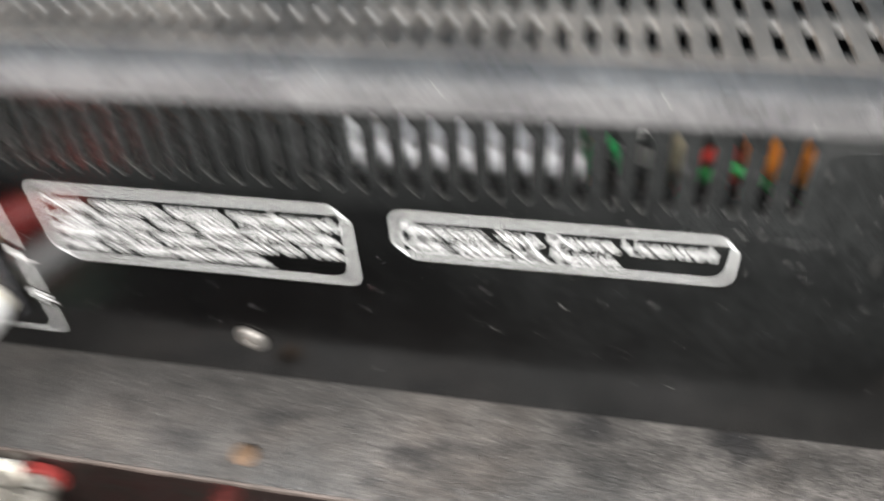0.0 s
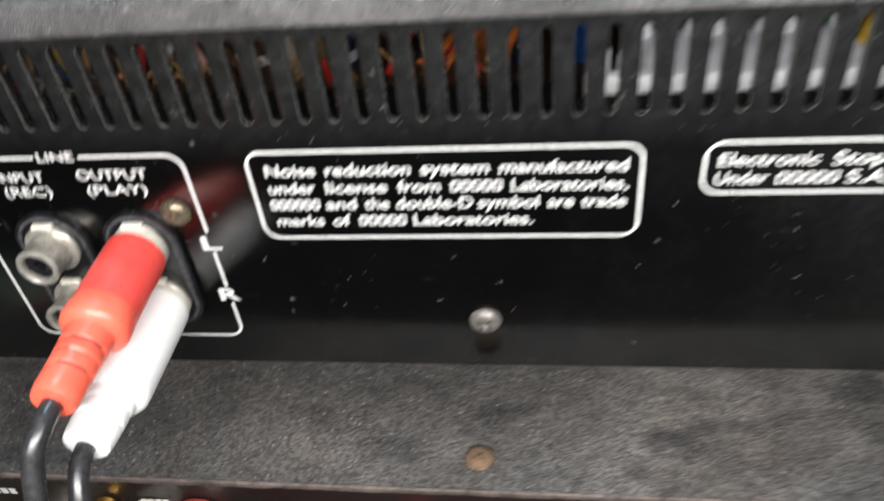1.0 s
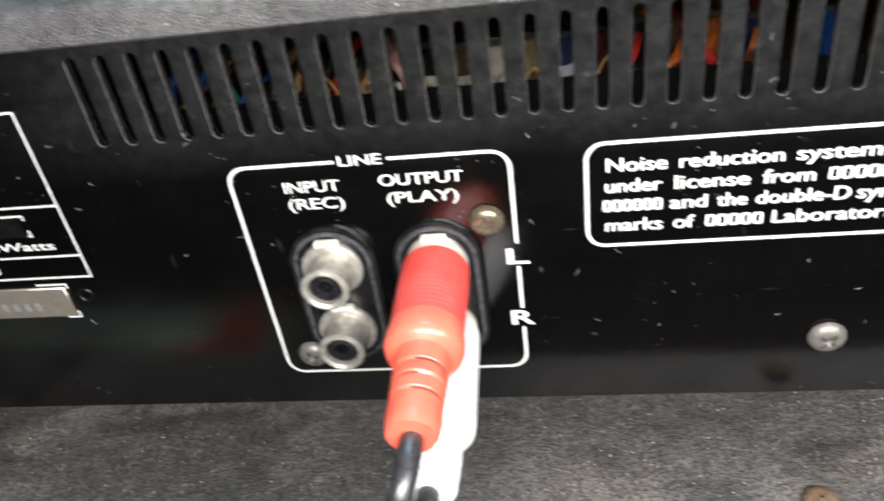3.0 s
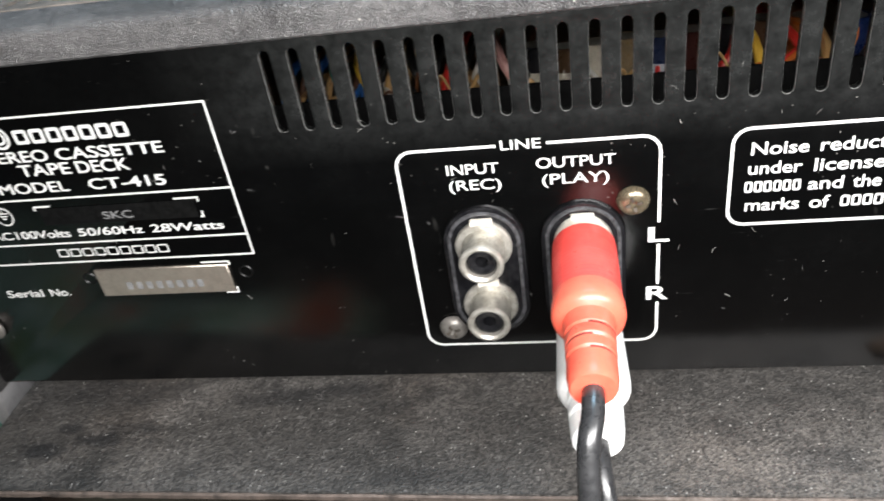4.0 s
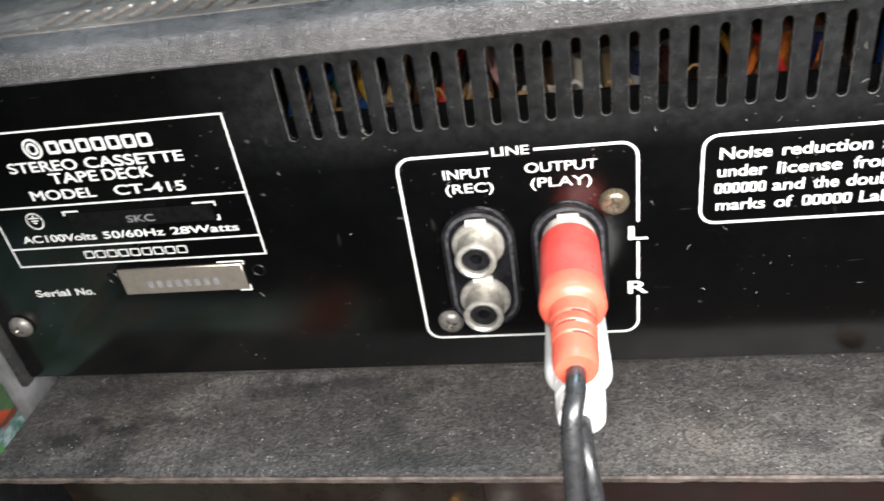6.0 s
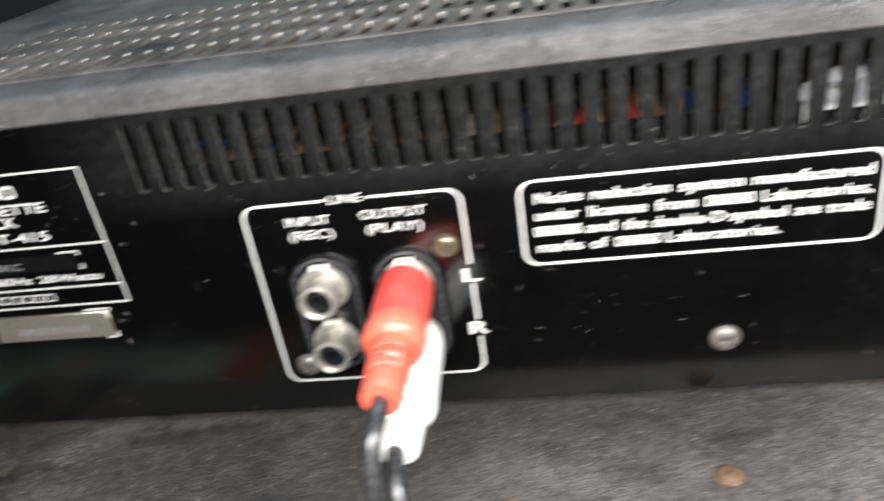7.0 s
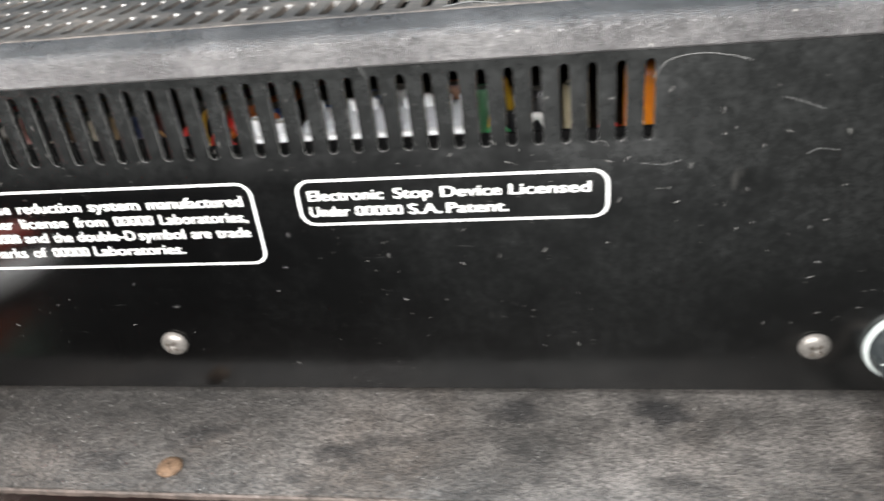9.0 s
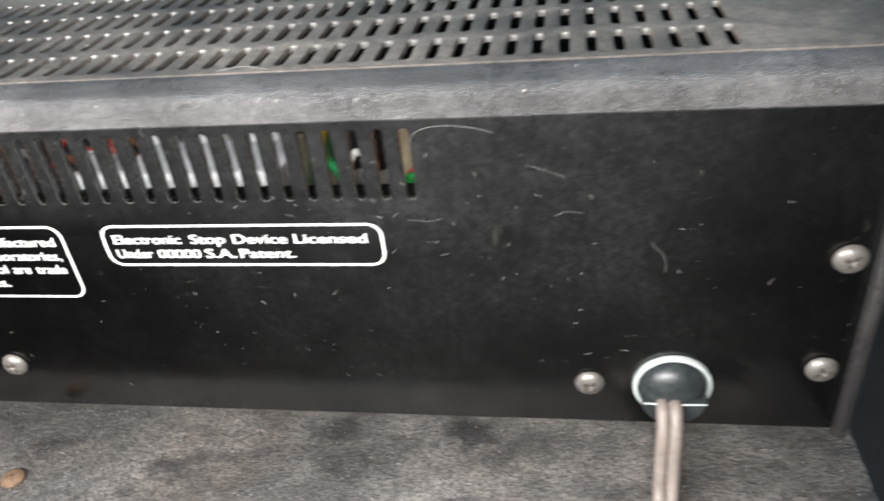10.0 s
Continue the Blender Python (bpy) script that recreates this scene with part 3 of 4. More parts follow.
def socket(cx, z):
    prof = [(0.0, 0.0056), (0.0012, 0.0057), (0.0016, 0.0054), (0.0017, 0.0043), (0.0034, 0.0042), (0.0066, 0.0042), (0.0072, 0.0044), (0.0076, 0.0042), (0.0078, 0.0037), (0.0074, 0.0031), (0.0020, 0.0029)]
    s = adopt(part("phono_socket", lathe_bm(prof, (0, -1, 0), (cx, -0.0008, z), 36), NICKEL, None, "worn nickel phono socket"), deck)
    adopt(part("insulator", lathe_bm([(0.0050, 0.0030), (0.0066, 0.0029), (0.0068, 0.0024), (0.0064, 0.0013), (0.0030, 0.0012), (0.0030, 0)], (0, -1, 0), (cx, -0.0008, z), 28), SOCKET), s)
    adopt(part("tab", box_bm(cx - 0.0022, cx + 0.0022, -0.0024, -0.0008, z + 0.0046, z + 0.0061, 0.0003), COLLAR), s)


socket_plate(-0.0460)
socket_plate(-0.0266)
for cx in (-0.0460, -0.0266):
    for z in (0.0480, 0.0333):
        socket(cx, z)


# ---- plugs and their cables ----
def phono_plug(name, at, tip, mat, cable_points, label, profile, rings, split):
    ob = thing(name, at, label, "audio cable")
    axis = Vector(tip) - Vector(at)
    adopt(part("collar", lathe_bm([(-0.0030, 0.0046), (-0.0030, 0.0054), (0.0012, 0.0056), (0.0016, 0.0050)], axis, at, 32), COLLAR, None, "cream collar ring"), ob)
    body = adopt(part("plug_body", lathe_bm(profile[:split + 1], axis, at, 40), mat), ob)
    relief = adopt(part("strain_relief", lathe_bm(profile[split:], axis, at, 40), LIT_RED if mat == RED else mat, None, "orange-red strain relief, coloured brighter as if nearer the light" if mat == RED else ""), ob)
    # Dark tubes laid in the dips: shade inside the slits, put into colour.
    for k, (d, r) in enumerate(rings):
        q = Vector(at) + axis.normalized() * d
        side = Vector((0, 0, 1)).cross(axis).normalized()
        up = axis.normalized().cross(side)
        a0, a1 = (84, 168) if k % 2 else (12, 100)
        pts = [q + r * (math.cos(radians(a)) * side + math.sin(radians(a)) * up) for a in range(a0, a1, 8)]
        adopt(part("groove_shade", tube_bm(pts, 0.00024, 6, 2), SLIT_SHADE, None, "", False), relief)
    adopt(part("cable", tube_bm(cable_points, 0.0018, 16, 12), CABLE, None, "glossy black cable"), ob)


red_profile = [(0.0, 0), (0.0008, 0.0054), (0.0014, 0.0060), (0.0050, 0.0061), (0.0080, 0.0061)]
for k in range(8):
    red_profile += [(0.0084 + 0.0010 * k, 0.0061), (0.00865 + 0.0010 * k, 0.00604), (0.0089 + 0.0010 * k, 0.0061)]
body_end = len(red_profile)
red_profile += [(0.0168, 0.0061), (0.0182, 0.0063), (0.0206, 0.0064), (0.0216, 0.0061), (0.0222, 0.0053), (0.0227, 0.0045), (0.0240, 0.0044), (0.0258, 0.00435), (0.0262, 0.0040), (0.0267, 0.0043), (0.0284, 0.0042), (0.0288, 0.0038), (0.0293, 0.0042), (0.0312, 0.0041), (0.0316, 0.0037), (0.0321, 0.0041), (0.0352, 0.0041), (0.0368, 0.0039), (0.0374, 0.0036), (0.0375, 0.0)]
white_profile = [(0.0, 0), (0.0008, 0.0054), (0.0014, 0.0060), (0.0060, 0.0062), (0.0230, 0.0065), (0.0246, 0.0064), (0.0256, 0.0058), (0.0262, 0.0049), (0.0280, 0.0047), (0.0286, 0.0041), (0.0293, 0.0047),
                 (0.0314, 0.0046), (0.0320, 0.0040), (0.0327, 0.0046), (0.0352, 0.0044), (0.0364, 0.0042), (0.0368, 0.0036), (0.0369, 0)]
RT, WT = Vector((-0.0264, -0.0402, 0.0466)), Vector((-0.0260, -0.0398, 0.0340))
phono_plug("red_phono_plug", (-0.0266, -0.0030, 0.0482), RT, RED,
           [RT + Vector((0, 0.002, 0)), RT + Vector((-0.0003, -0.0040, -0.0012)), (-0.0277, -0.0490, 0.0412), (-0.0276, -0.0560, 0.0270), (-0.0268, -0.0600, 0.0080), (-0.0258, -0.0610, -0.0300), (-0.0240, -0.0590, -0.0900), (-0.0200, -0.0500, -0.1450)],
           "red moulded phono plug on a glossy black cable", red_profile, ((0.0262, 0.0041), (0.0288, 0.0039), (0.0316, 0.0038)), body_end)
phono_plug("white_phono_plug", (-0.0264, -0.0030, 0.0332), WT, WHITE,
           [WT + Vector((0, 0.002, 0)), WT + Vector((0.0002, -0.0040, -0.0014)), (-0.0248, -0.0490, 0.0272), (-0.0230, -0.0545, 0.0150), (-0.0206, -0.0570, -0.0050), (-0.0185, -0.0570, -0.0400), (-0.0170, -0.0540, -0.0900), (-0.0160, -0.0460, -0.1450)],
           "white moulded phono plug on a glossy black cable", white_profile, (), 8)

# ---- mains cord and its grommet ----
cord = thing("mains_cord", (0.2098, -0.0010, 0.0249), "grey-beige twin mains cord with a glossy black grommet", "power cord")
adopt(part("grommet", lathe_bm([(0.0, 0.0078), (0.0012, 0.0076), (0.0030, 0.0066), (0.0044, 0.0048), (0.0051, 0.0026), (0.0053, 0.0)], (0, -1, 0.05), (0.2098, -0.0002, 0.0249), 40), GROMMET, None, "domed glossy black grommet"), cord)
adopt(part("grommet_rim", lathe_bm([(0.0, 0.0088), (0.0009, 0.0087), (0.0012, 0.0083), (0.0012, 0.0079), (0.0, 0.0077)], (0, -1, 0), (0.2098, -0.0002, 0.0249), 40), RIM, None, "pale rim of the grommet"), cord)
bm = lathe_bm([(0.0, 0.0), (0.0, 0.0074), (0.0050, 0.0072), (0.0056, 0.0066), (0.0056, 0.0)], (0, -1, 0), (0.2098, -0.0004, 0.0249), 40)
cut = bmesh.ops.bisect_plane(bm, geom=bm.verts[:] + bm.edges[:] + bm.faces[:], plane_co=(0, 0, 0.0243), plane_no=(0, 0, 1), clear_outer=True)
bmesh.ops.edgeloop_fill(bm, edges=[e for e in cut["geom_cut"] if isinstance(e, bmesh.types.BMEdge)])
clamp = adopt(part("cord_clamp", bm, GROMMET, None, "lower half of the glossy black clamp"), cord)
adopt(part("clamp_edge", tube_bm([(0.2030, -0.0059, 0.0243), (0.2098, -0.0061, 0.0243), (0.2166, -0.0059, 0.0243)], 0.00022, 6, 4), RIM, None, "pale line along the edge of the clamp"), clamp)
for s in (-1, 1):
    cx = 0.2086 + 0.0014 * s
    pts = [(cx, -0.0040, 0.0236), (cx, -0.0072, 0.0234), (cx - 0.0001, -0.0105, 0.0195), (cx - 0.0003, -0.0125, 0.0120), (cx - 0.0006, -0.0165, 0.0050), (cx - 0.0008, -0.0240, 0.0026), (cx - 0.0010, -0.0290, -0.0030), (cx - 0.0012, -0.0310, -0.0300), (cx - 0.0016, -0.0330, -0.1450)]
    adopt(part("conductor", tube_bm(pts, 0.0015, 12, 10), CORD), cord)


# ---- parts inside the deck ----
def wire(colour_name, rgb, points, r, label):
    ob = part("wire", tube_bm(points, r, 8, 8), material(colour_name, rgb, 0.4), None)
    tagged(ob, label, "wire", "wires inside the deck")


COLOURS = (("blue", (0.02, 0.11, 0.34)), ("yellow", (0.62, 0.38, 0.04)), ("green", (0.01, 0.25, 0.17)), ("red", (0.5, 0.025, 0.018)), ("orange", (0.55, 0.14, 0.02)), ("white", (0.55, 0.53, 0.48)), ("brown", (0.10, 0.04, 0.018)), ("black", (0.01, 0.01, 0.01)), ("tan", (0.42, 0.25, 0.10)), ("pink", (0.6, 0.32, 0.28)))
outline = [(X0 + 0.012, 0.072), (0.0540, 0.072), (0.0540, 0.016), (X1 - 0.014, 0.016), (X1 - 0.014, 0.240), (X0 + 0.012, 0.240)]
bm = sheet_bm([outline], 0.0014, 0.0001)
bmesh.ops.translate(bm, vec=(0, 0, 0.0428), verts=bm.verts[:])
board = part("circuit_board", bm, BOARD)
tagged(board, "brown circuit board inside the deck", "circuit board", kind="structure")
for px, py in ((X0 + 0.02, 0.085), (0.0600, 0.022), (X1 - 0.022, 0.022), (X0 + 0.02, 0.230), (X1 - 0.022, 0.230)):
    adopt(part("board_post", lathe_bm([(0, 0), (0, 0.003), (0.0293, 0.003), (0.0293, 0)], (0, 0, 1), (px, py, 0.0127), 12), INSIDE), board)

TONE = dict(COLOURS)
random.seed(11)


def riser(name, x, y, top, lean, r, word):
    """A wire that climbs from the board and runs back into the deck."""
    w = random.uniform(-0.001, 0.001)
    pts = [(x - lean, y - 0.001, 0.0437), (x - 0.4 * lean, y + w, 0.0437 + 0.5 * (top - 0.0437)), (x + 0.4 * lean, y + 0.001, top - 0.001), (x + lean, y + 0.006, top + 0.001), (x + 2 * lean, y + 0.022, top + 0.001), (x + 2.6 * lean, y + 0.05, top - 0.003), (x + 2.8 * lean, y + 0.07, 0.0437)]
    wire("wire_" + name, TONE[name], pts, r, name + " insulated wire " + word)


# The loom behind the first slots: a bundle of coloured wires well inside the deck.
for x, upper, lower in ((-0.1119, "blue", "tan"), (-0.1035, "blue", "black"), (-0.0952, "green", "blue"), (-0.0873, "yellow", "blue"), (-0.0795, "tan", "white"), (-0.0711, "black", "orange"), (-0.0623, "red", "tan"), (-0.0535, "white", "tan"), (-0.0452, "pink", "black")):
    riser(upper, x, 0.084, 0.0535, random.choice((-0.0025, 0.002)), 0.0014, "of the loom inside the deck")
    riser(lower, x + 0.002, 0.079, 0.0475, random.choice((-0.004, 0.004)), 0.0009, "low in the loom inside the deck")
    riser(random.choice(("black", "brown", "tan", "white")), x + 0.0048, 0.086, 0.0530, 0.0015, 0.0010, "between others of the loom")
for name, x, top, lean in (("red", 0.0145, 0.0510, 0.003), ("yellow", 0.0226, 0.0530, -0.001), ("orange", 0.0247, 0.0490, 0.004), ("orange", 0.0316, 0.0510, 0.005), ("red", 0.0339, 0.0530, -0.003), ("tan", 0.0400, 0.0490, 0.001), ("orange", 0.0455, 0.0530, 0.002)):
    riser(name, x, 0.081, top, lean, 0.0013, "bowed up between the capacitors")


# Thin leads and jumper wires that cross in front of the larger parts.
for k in range(34):
    x = -0.118 + 0.0050 * k + random.uniform(-0.0015, 0.0015)
    name = random.choice(("white", "tan", "brown", "black", "red", "tan", "white", "brown") if x < 0.0 else ("brown", "black", "red", "tan", "orange", "black"))
    y, top, lean = random.uniform(0.073, 0.079), random.uniform(0.047, 0.055), random.uniform(-0.006, 0.006)
    pts = [(x - lean, y + 0.002, 0.0437), (x - 0.6 * lean, y, 0.5 * (top + 0.0437)), (x, y - 0.001, top), (x + 0.5 * lean, y, top - 0.002), (x + lean, y + 0.003, 0.0437)]
    wire("wire_" + name, TONE[name], pts, random.uniform(0.0004, 0.0007), "thin " + name + " jumper wire on the circuit board")


def capacitor(x, y, r, h, rgb, label, band=None):
    """A sleeved can on the board, with a paler band round its foot where it has one."""
    c = thing("capacitor", (x, y, 0.0436), label, "capacitor", "capacitors on the board")
    body = worn("sleeve", rgb, tuple(v * 0.6 for v in rgb), 0.3, 0, 300)
    adopt(part("sleeve", lathe_bm([(0, 0), (0, r), (h * 0.08, r), (h * 0.1, r * 0.93), (h * 0.13, r), (h * 0.98, r), (h, r * 0.9), (h, r * 0.8)], (0, 0, 1), (x, y, 0.0436), 20), body), c)
    adopt(part("can_top", lathe_bm([(h * 0.985, r * 0.82), (h * 0.985, 0)], (0, 0, 1), (x, y, 0.0436), 20), NICKEL), c)
    if band:
        adopt(part("band", lathe_bm([(h * 0.16, r), (h * 0.17, r * 1.03), (h * 0.40, r * 1.03), (h * 0.41, r)], (0, 0, 1), (x, y, 0.0436), 20), worn("band", band, tuple(v * 0.7 for v in band), 0.4, 0, 300), None, "pale band"), c)


CREAM, DARK = (0.55, 0.5, 0.4), (0.012, 0.012, 0.014)
for x, y, r, h, rgb, word, band in (
        (-0.0369, 0.088, 0.0040, 0.0125, DARK, "black", CREAM), (-0.0284, 0.086, 0.0036, 0.0120, (0.07, 0.04, 0.02), "brown", CREAM), (-0.0198, 0.087, 0.0036, 0.0120, CREAM, "cream", None), (-0.0113, 0.088, 0.0036, 0.0125, (0.25, 0.18, 0.10), "tan", None),
        (-0.0024, 0.087, 0.0040, 0.0125, (0.02, 0.03, 0.07), "dark blue", (0.45, 0.47, 0.5)), (0.0062, 0.089, 0.0042, 0.0125, (0.05, 0.014, 0.012), "maroon", None), (0.0173, 0.094, 0.0040, 0.0120, DARK, "black", None), (0.0270, 0.094, 0.0040, 0.0120, (0.09, 0.05, 0.03), "brown", None),
        (0.0363, 0.092, 0.0040, 0.0125, (0.34, 0.10, 0.02), "orange-brown", None), (0.0478, 0.088, 0.0042, 0.0125, (0.012, 0.025, 0.09), "dark blue", None), (0.0663, 0.086, 0.0040, 0.0130, (0.015, 0.075, 0.28), "blue", None),
        (0.0655, 0.0274, 0.0022, 0.0300, (0.72, 0.73, 0.74), "white", None), (0.0712, 0.0274, 0.0022, 0.0290, (0.66, 0.67, 0.68), "white", None),
        (0.0790, 0.056, 0.0034, 0.0230, (0.5, 0.5, 0.5), "grey", None), (0.0870, 0.056, 0.0036, 0.0250, (0.12, 0.16, 0.24), "slate blue", None), (0.0950, 0.057, 0.0034, 0.0260, (0.6, 0.6, 0.58), "pale", None), (0.1035, 0.056, 0.0034, 0.0230, (0.62, 0.62, 0.6), "pale", None),
        (0.1100, 0.058, 0.0030, 0.0260, (0.3, 0.13, 0.06), "copper-brown", None), (0.1175, 0.056, 0.0030, 0.0250, (0.1, 0.3, 0.14), "green", CREAM), (0.1255, 0.058, 0.0034, 0.0230, DARK, "black", (0.5, 0.5, 0.5)), (0.1330, 0.056, 0.0034, 0.0240, DARK, "black", (0.5, 0.5, 0.48)), (0.1420, 0.052, 0.0034, 0.0260, (0.42, 0.36, 0.24), "tan", None)):
    capacitor(x, y, r, h, rgb, word + " sleeved capacitor standing on the circuit board", band)

block = thing("connector_block", (0.090, 0.034, 0.0436), "long white plastic connector block on the circuit board", "connector")
nylon = worn("white_nylon", (0.9, 0.91, 0.92), (0.82, 0.83, 0.84), 0.45, 0, 200)
adopt(part("front_strip", box_bm(0.0625, 0.1180, 0.0220, 0.0248, 0.0436, 0.0702, 0.0005), nylon, None, "bright white front strip"), block)
adopt(part("rear_strip", box_bm(0.0740, 0.1170, 0.0256, 0.0460, 0.0436, 0.0690, 0.0005), worn("greyed_nylon", (0.74, 0.76, 0.79), (0.62, 0.64, 0.67), 0.5, 0, 200), None, "greyer rear strip"), block)
for k in range(9):
    adopt(part("pin_cap", lathe_bm([(0, 0.0016), (0.0022, 0.0016), (0.0028, 0.0010), (0.0028, 0)], (0, 0, 1), (0.0760 + 0.0048 * k, 0.0430, 0.0690), 12), nylon), block)

orange = thing("film_capacitor", (0.1660, 0.0390, 0.0436), "shiny orange film capacitor beside the slots", "capacitor")
adopt(part("body", box_bm(0.1530, 0.1790, 0.0340, 0.0430, 0.0560, 0.0790, 0.0030, 3), worn("orange_dip", (0.85, 0.27, 0.015), (0.75, 0.2, 0.012), 0.3, 0, 200)), orange)
for lx in (0.1600, 0.1730):
    adopt(part("lead", tube_bm([(lx, 0.0385, 0.0436), (lx, 0.0385, 0.052), (lx, 0.0385, 0.0600)], 0.0005, 8, 3), NICKEL), orange)
for name, rgb, pts, r in (
        ("green", (0.02, 0.42, 0.08), [(0.1380, 0.040, 0.0437), (0.1440, 0.0350, 0.0580), (0.1510, 0.0300, 0.0640), (0.1570, 0.0290, 0.0610), (0.1640, 0.0290, 0.0560), (0.1680, 0.0300, 0.0437)], 0.0014),
        ("red", (0.62, 0.03, 0.02), [(0.1400, 0.046, 0.0437), (0.1450, 0.0440, 0.0560), (0.1500, 0.0430, 0.0610), (0.1530, 0.0440, 0.0560), (0.1545, 0.0450, 0.0437)], 0.0014),
        ("yellow", (0.68, 0.42, 0.03), [(0.1180, 0.050, 0.0437), (0.1200, 0.0460, 0.0600), (0.1222, 0.0450, 0.0690), (0.1240, 0.0480, 0.0720), (0.1260, 0.0700, 0.0437)], 0.0012),
        ("green", (0.02, 0.35, 0.1), [(0.1170, 0.047, 0.0437), (0.1190, 0.0440, 0.0570), (0.1215, 0.0435, 0.0620), (0.1250, 0.0440, 0.0580), (0.1290, 0.0460, 0.0437)], 0.0012),
        ("white", (0.6, 0.6, 0.58), [(0.1270, 0.044, 0.0437), (0.1290, 0.0420, 0.0600), (0.1320, 0.0420, 0.0650), (0.1350, 0.0430, 0.0600), (0.1370, 0.0450, 0.0437)], 0.0010)):
    wire("wire_" + name, rgb, pts, r, name + " insulated wire near the end of the slots")


# ---- receiver under the deck ----
FRONT = -0.0236
receiver = thing("receiver", (0.037, 0.0, -0.145), "dark receiver with a dusty charcoal lid and pale chipped edge", "receiver")
bm = bmesh.new()
nx, ny = 90, 6
edge = [FRONT + 0.00018 * noise.noise((k * 0.6, 3, 0)) for k in range(nx + 1)]
grid = [[bm.verts.new((-0.1775 + (0.2555 + 0.1775) * k / nx, edge[k] + (0.33 - edge[k]) * (j / ny), 0.0)) for j in range(ny + 1)] for k in range(nx + 1)]
for k in range(nx):
    for j in range(ny):
        bm.faces.new((grid[k][j], grid[k + 1][j], grid[k + 1][j + 1], grid[k][j + 1]))
out = bmesh.ops.extrude_face_region(bm, geom=bm.faces[:])
bmesh.ops.translate(bm, vec=(0, 0, -0.0010), verts=[g for g in out["geom"] if isinstance(g, bmesh.types.BMVert)])
bmesh.ops.recalc_face_normals(bm, faces=bm.faces[:])
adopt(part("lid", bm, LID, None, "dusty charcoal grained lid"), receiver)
bm = bmesh.new()
rings = []
for k in range(241):
    x = -0.1775 + (0.2555 + 0.1775) * k / 240
    chip = max(0.0, noise.noise((x * 160, 9, 2))) * 0.0012 + max(0.0, noise.noise((x * 520, 4, 5)) - 0.15) * 0.0012
    y0 = FRONT - 0.0004 + 0.0002 * noise.noise((x * 90, 0, 0))
    rings.append([bm.verts.new(p) for p in ((x, y0 + 0.0006, -0.0004), (x, y0, -0.0010), (x, y0, -0.0022 + chip * 0.6), (x, y0 + 0.0010, -0.0027 + chip * 0.5), (x, y0 + 0.012, -0.0034), (x, y0 + 0.012, -0.0011), (x, y0 + 0.0012, -0.0011))])
for a, b in zip(rings, rings[1:]):
    for j in range(7):
        bm.faces.new((a[j], a[(j + 1) % 7], b[(j + 1) % 7], b[j]))
bm.faces.new(rings[0])
bm.faces.new(rings[-1][::-1])
bmesh.ops.recalc_face_normals(bm, faces=bm.faces[:])
adopt(part("lid_edge", bm, EDGE, None, "pale chipped rear edge of the lid"), receiver)
BACK = -0.0100
adopt(part("back_panel", box_bm(-0.172, 0.2505, BACK, BACK + 0.0015, -0.135, -0.0042, 0.0003, 1), worn("brown_black_paint", (0.014, 0.010, 0.008), (0.022, 0.016, 0.012), 0.3, 0, 120), None, "brownish black rear panel"), receiver)
# Left panel reaches past the lid as a near-black band along its edge.
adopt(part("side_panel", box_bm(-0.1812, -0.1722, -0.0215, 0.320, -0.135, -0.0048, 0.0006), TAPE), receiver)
adopt(part("side_panel", box_bm(0.2507, 0.2525, -0.0095, 0.320, -0.135, -0.0042, 0.0006), COVER), receiver)
adopt(part("front_panel", box_bm(-0.172, 0.2505, 0.315, 0.330, -0.135, -0.0042, 0.001), COVER), receiver)
adopt(part("bottom_panel", box_bm(-0.172, 0.2505, -0.008, 0.314, -0.137, -0.1352), INSIDE), receiver)
for fx in (-0.13, 0.21):
    for fy in (0.03, 0.28):
        adopt(part("foot", lathe_bm([(0, 0), (0, 0.012), (0.008, 0.013), (0.008, 0)], (0, 0, 1), (fx, fy, -0.145), 20), SOCKET), receiver)
for x0, x1, z, n in ((-0.1040, -0.0870, -0.0302, 7), (-0.1240, -0.1130, -0.0363, 5), (-0.0512, -0.0430, -0.0312, 4)):
    step = (x1 - x0) / n
    for k in range(n):
        adopt(bar(x0 + k * step, x0 + (k + 0.8) * step, z - 0.0014, z + 0.0012, None, PRINT, y=BACK - (0.0010 if x0 > -0.06 else 0.00012)), receiver)
terminal = adopt(part("terminal_plate", box_bm(-0.052, 0.075, BACK - 0.0008, BACK, -0.095, -0.008, 0.0003, 1), worn("dark_maroon_plate", (0.018, 0.009, 0.008), (0.012, 0.010, 0.008), 0.4, 0, 160), None, "dark maroon terminal plate"), receiver)

# Screw that holds the receiver's lid.
lid_screw = adopt(part("lid_screw", lathe_bm([(-0.001, 0.0022), (0.0001, 0.0031), (0.0006, 0.0032), (0.0013, 0.0027), (0.0017, 0.0015), (0.0017, 0)], (0, 0, 1), (0.0405, -0.0164, 0.0), 28), RUST, None, "rusty domed lid screw"), receiver)
# Slot arms: thin boxes in darker rust, coloured for the shade of a recess.
for a in (35, 125):
    b = box_bm(-0.0015, 0.0015, -0.00025, 0.00025, 0.00155, 0.00176)
    bmesh.ops.transform(b, matrix=Matrix.Translation((0.0405, -0.0164, 0)) @ Matrix.Rotation(radians(a), 4, "Z"), verts=b.verts[:])
    adopt(part("screw_slot", b, RUST_SLOT, None, "", False), lid_screw)

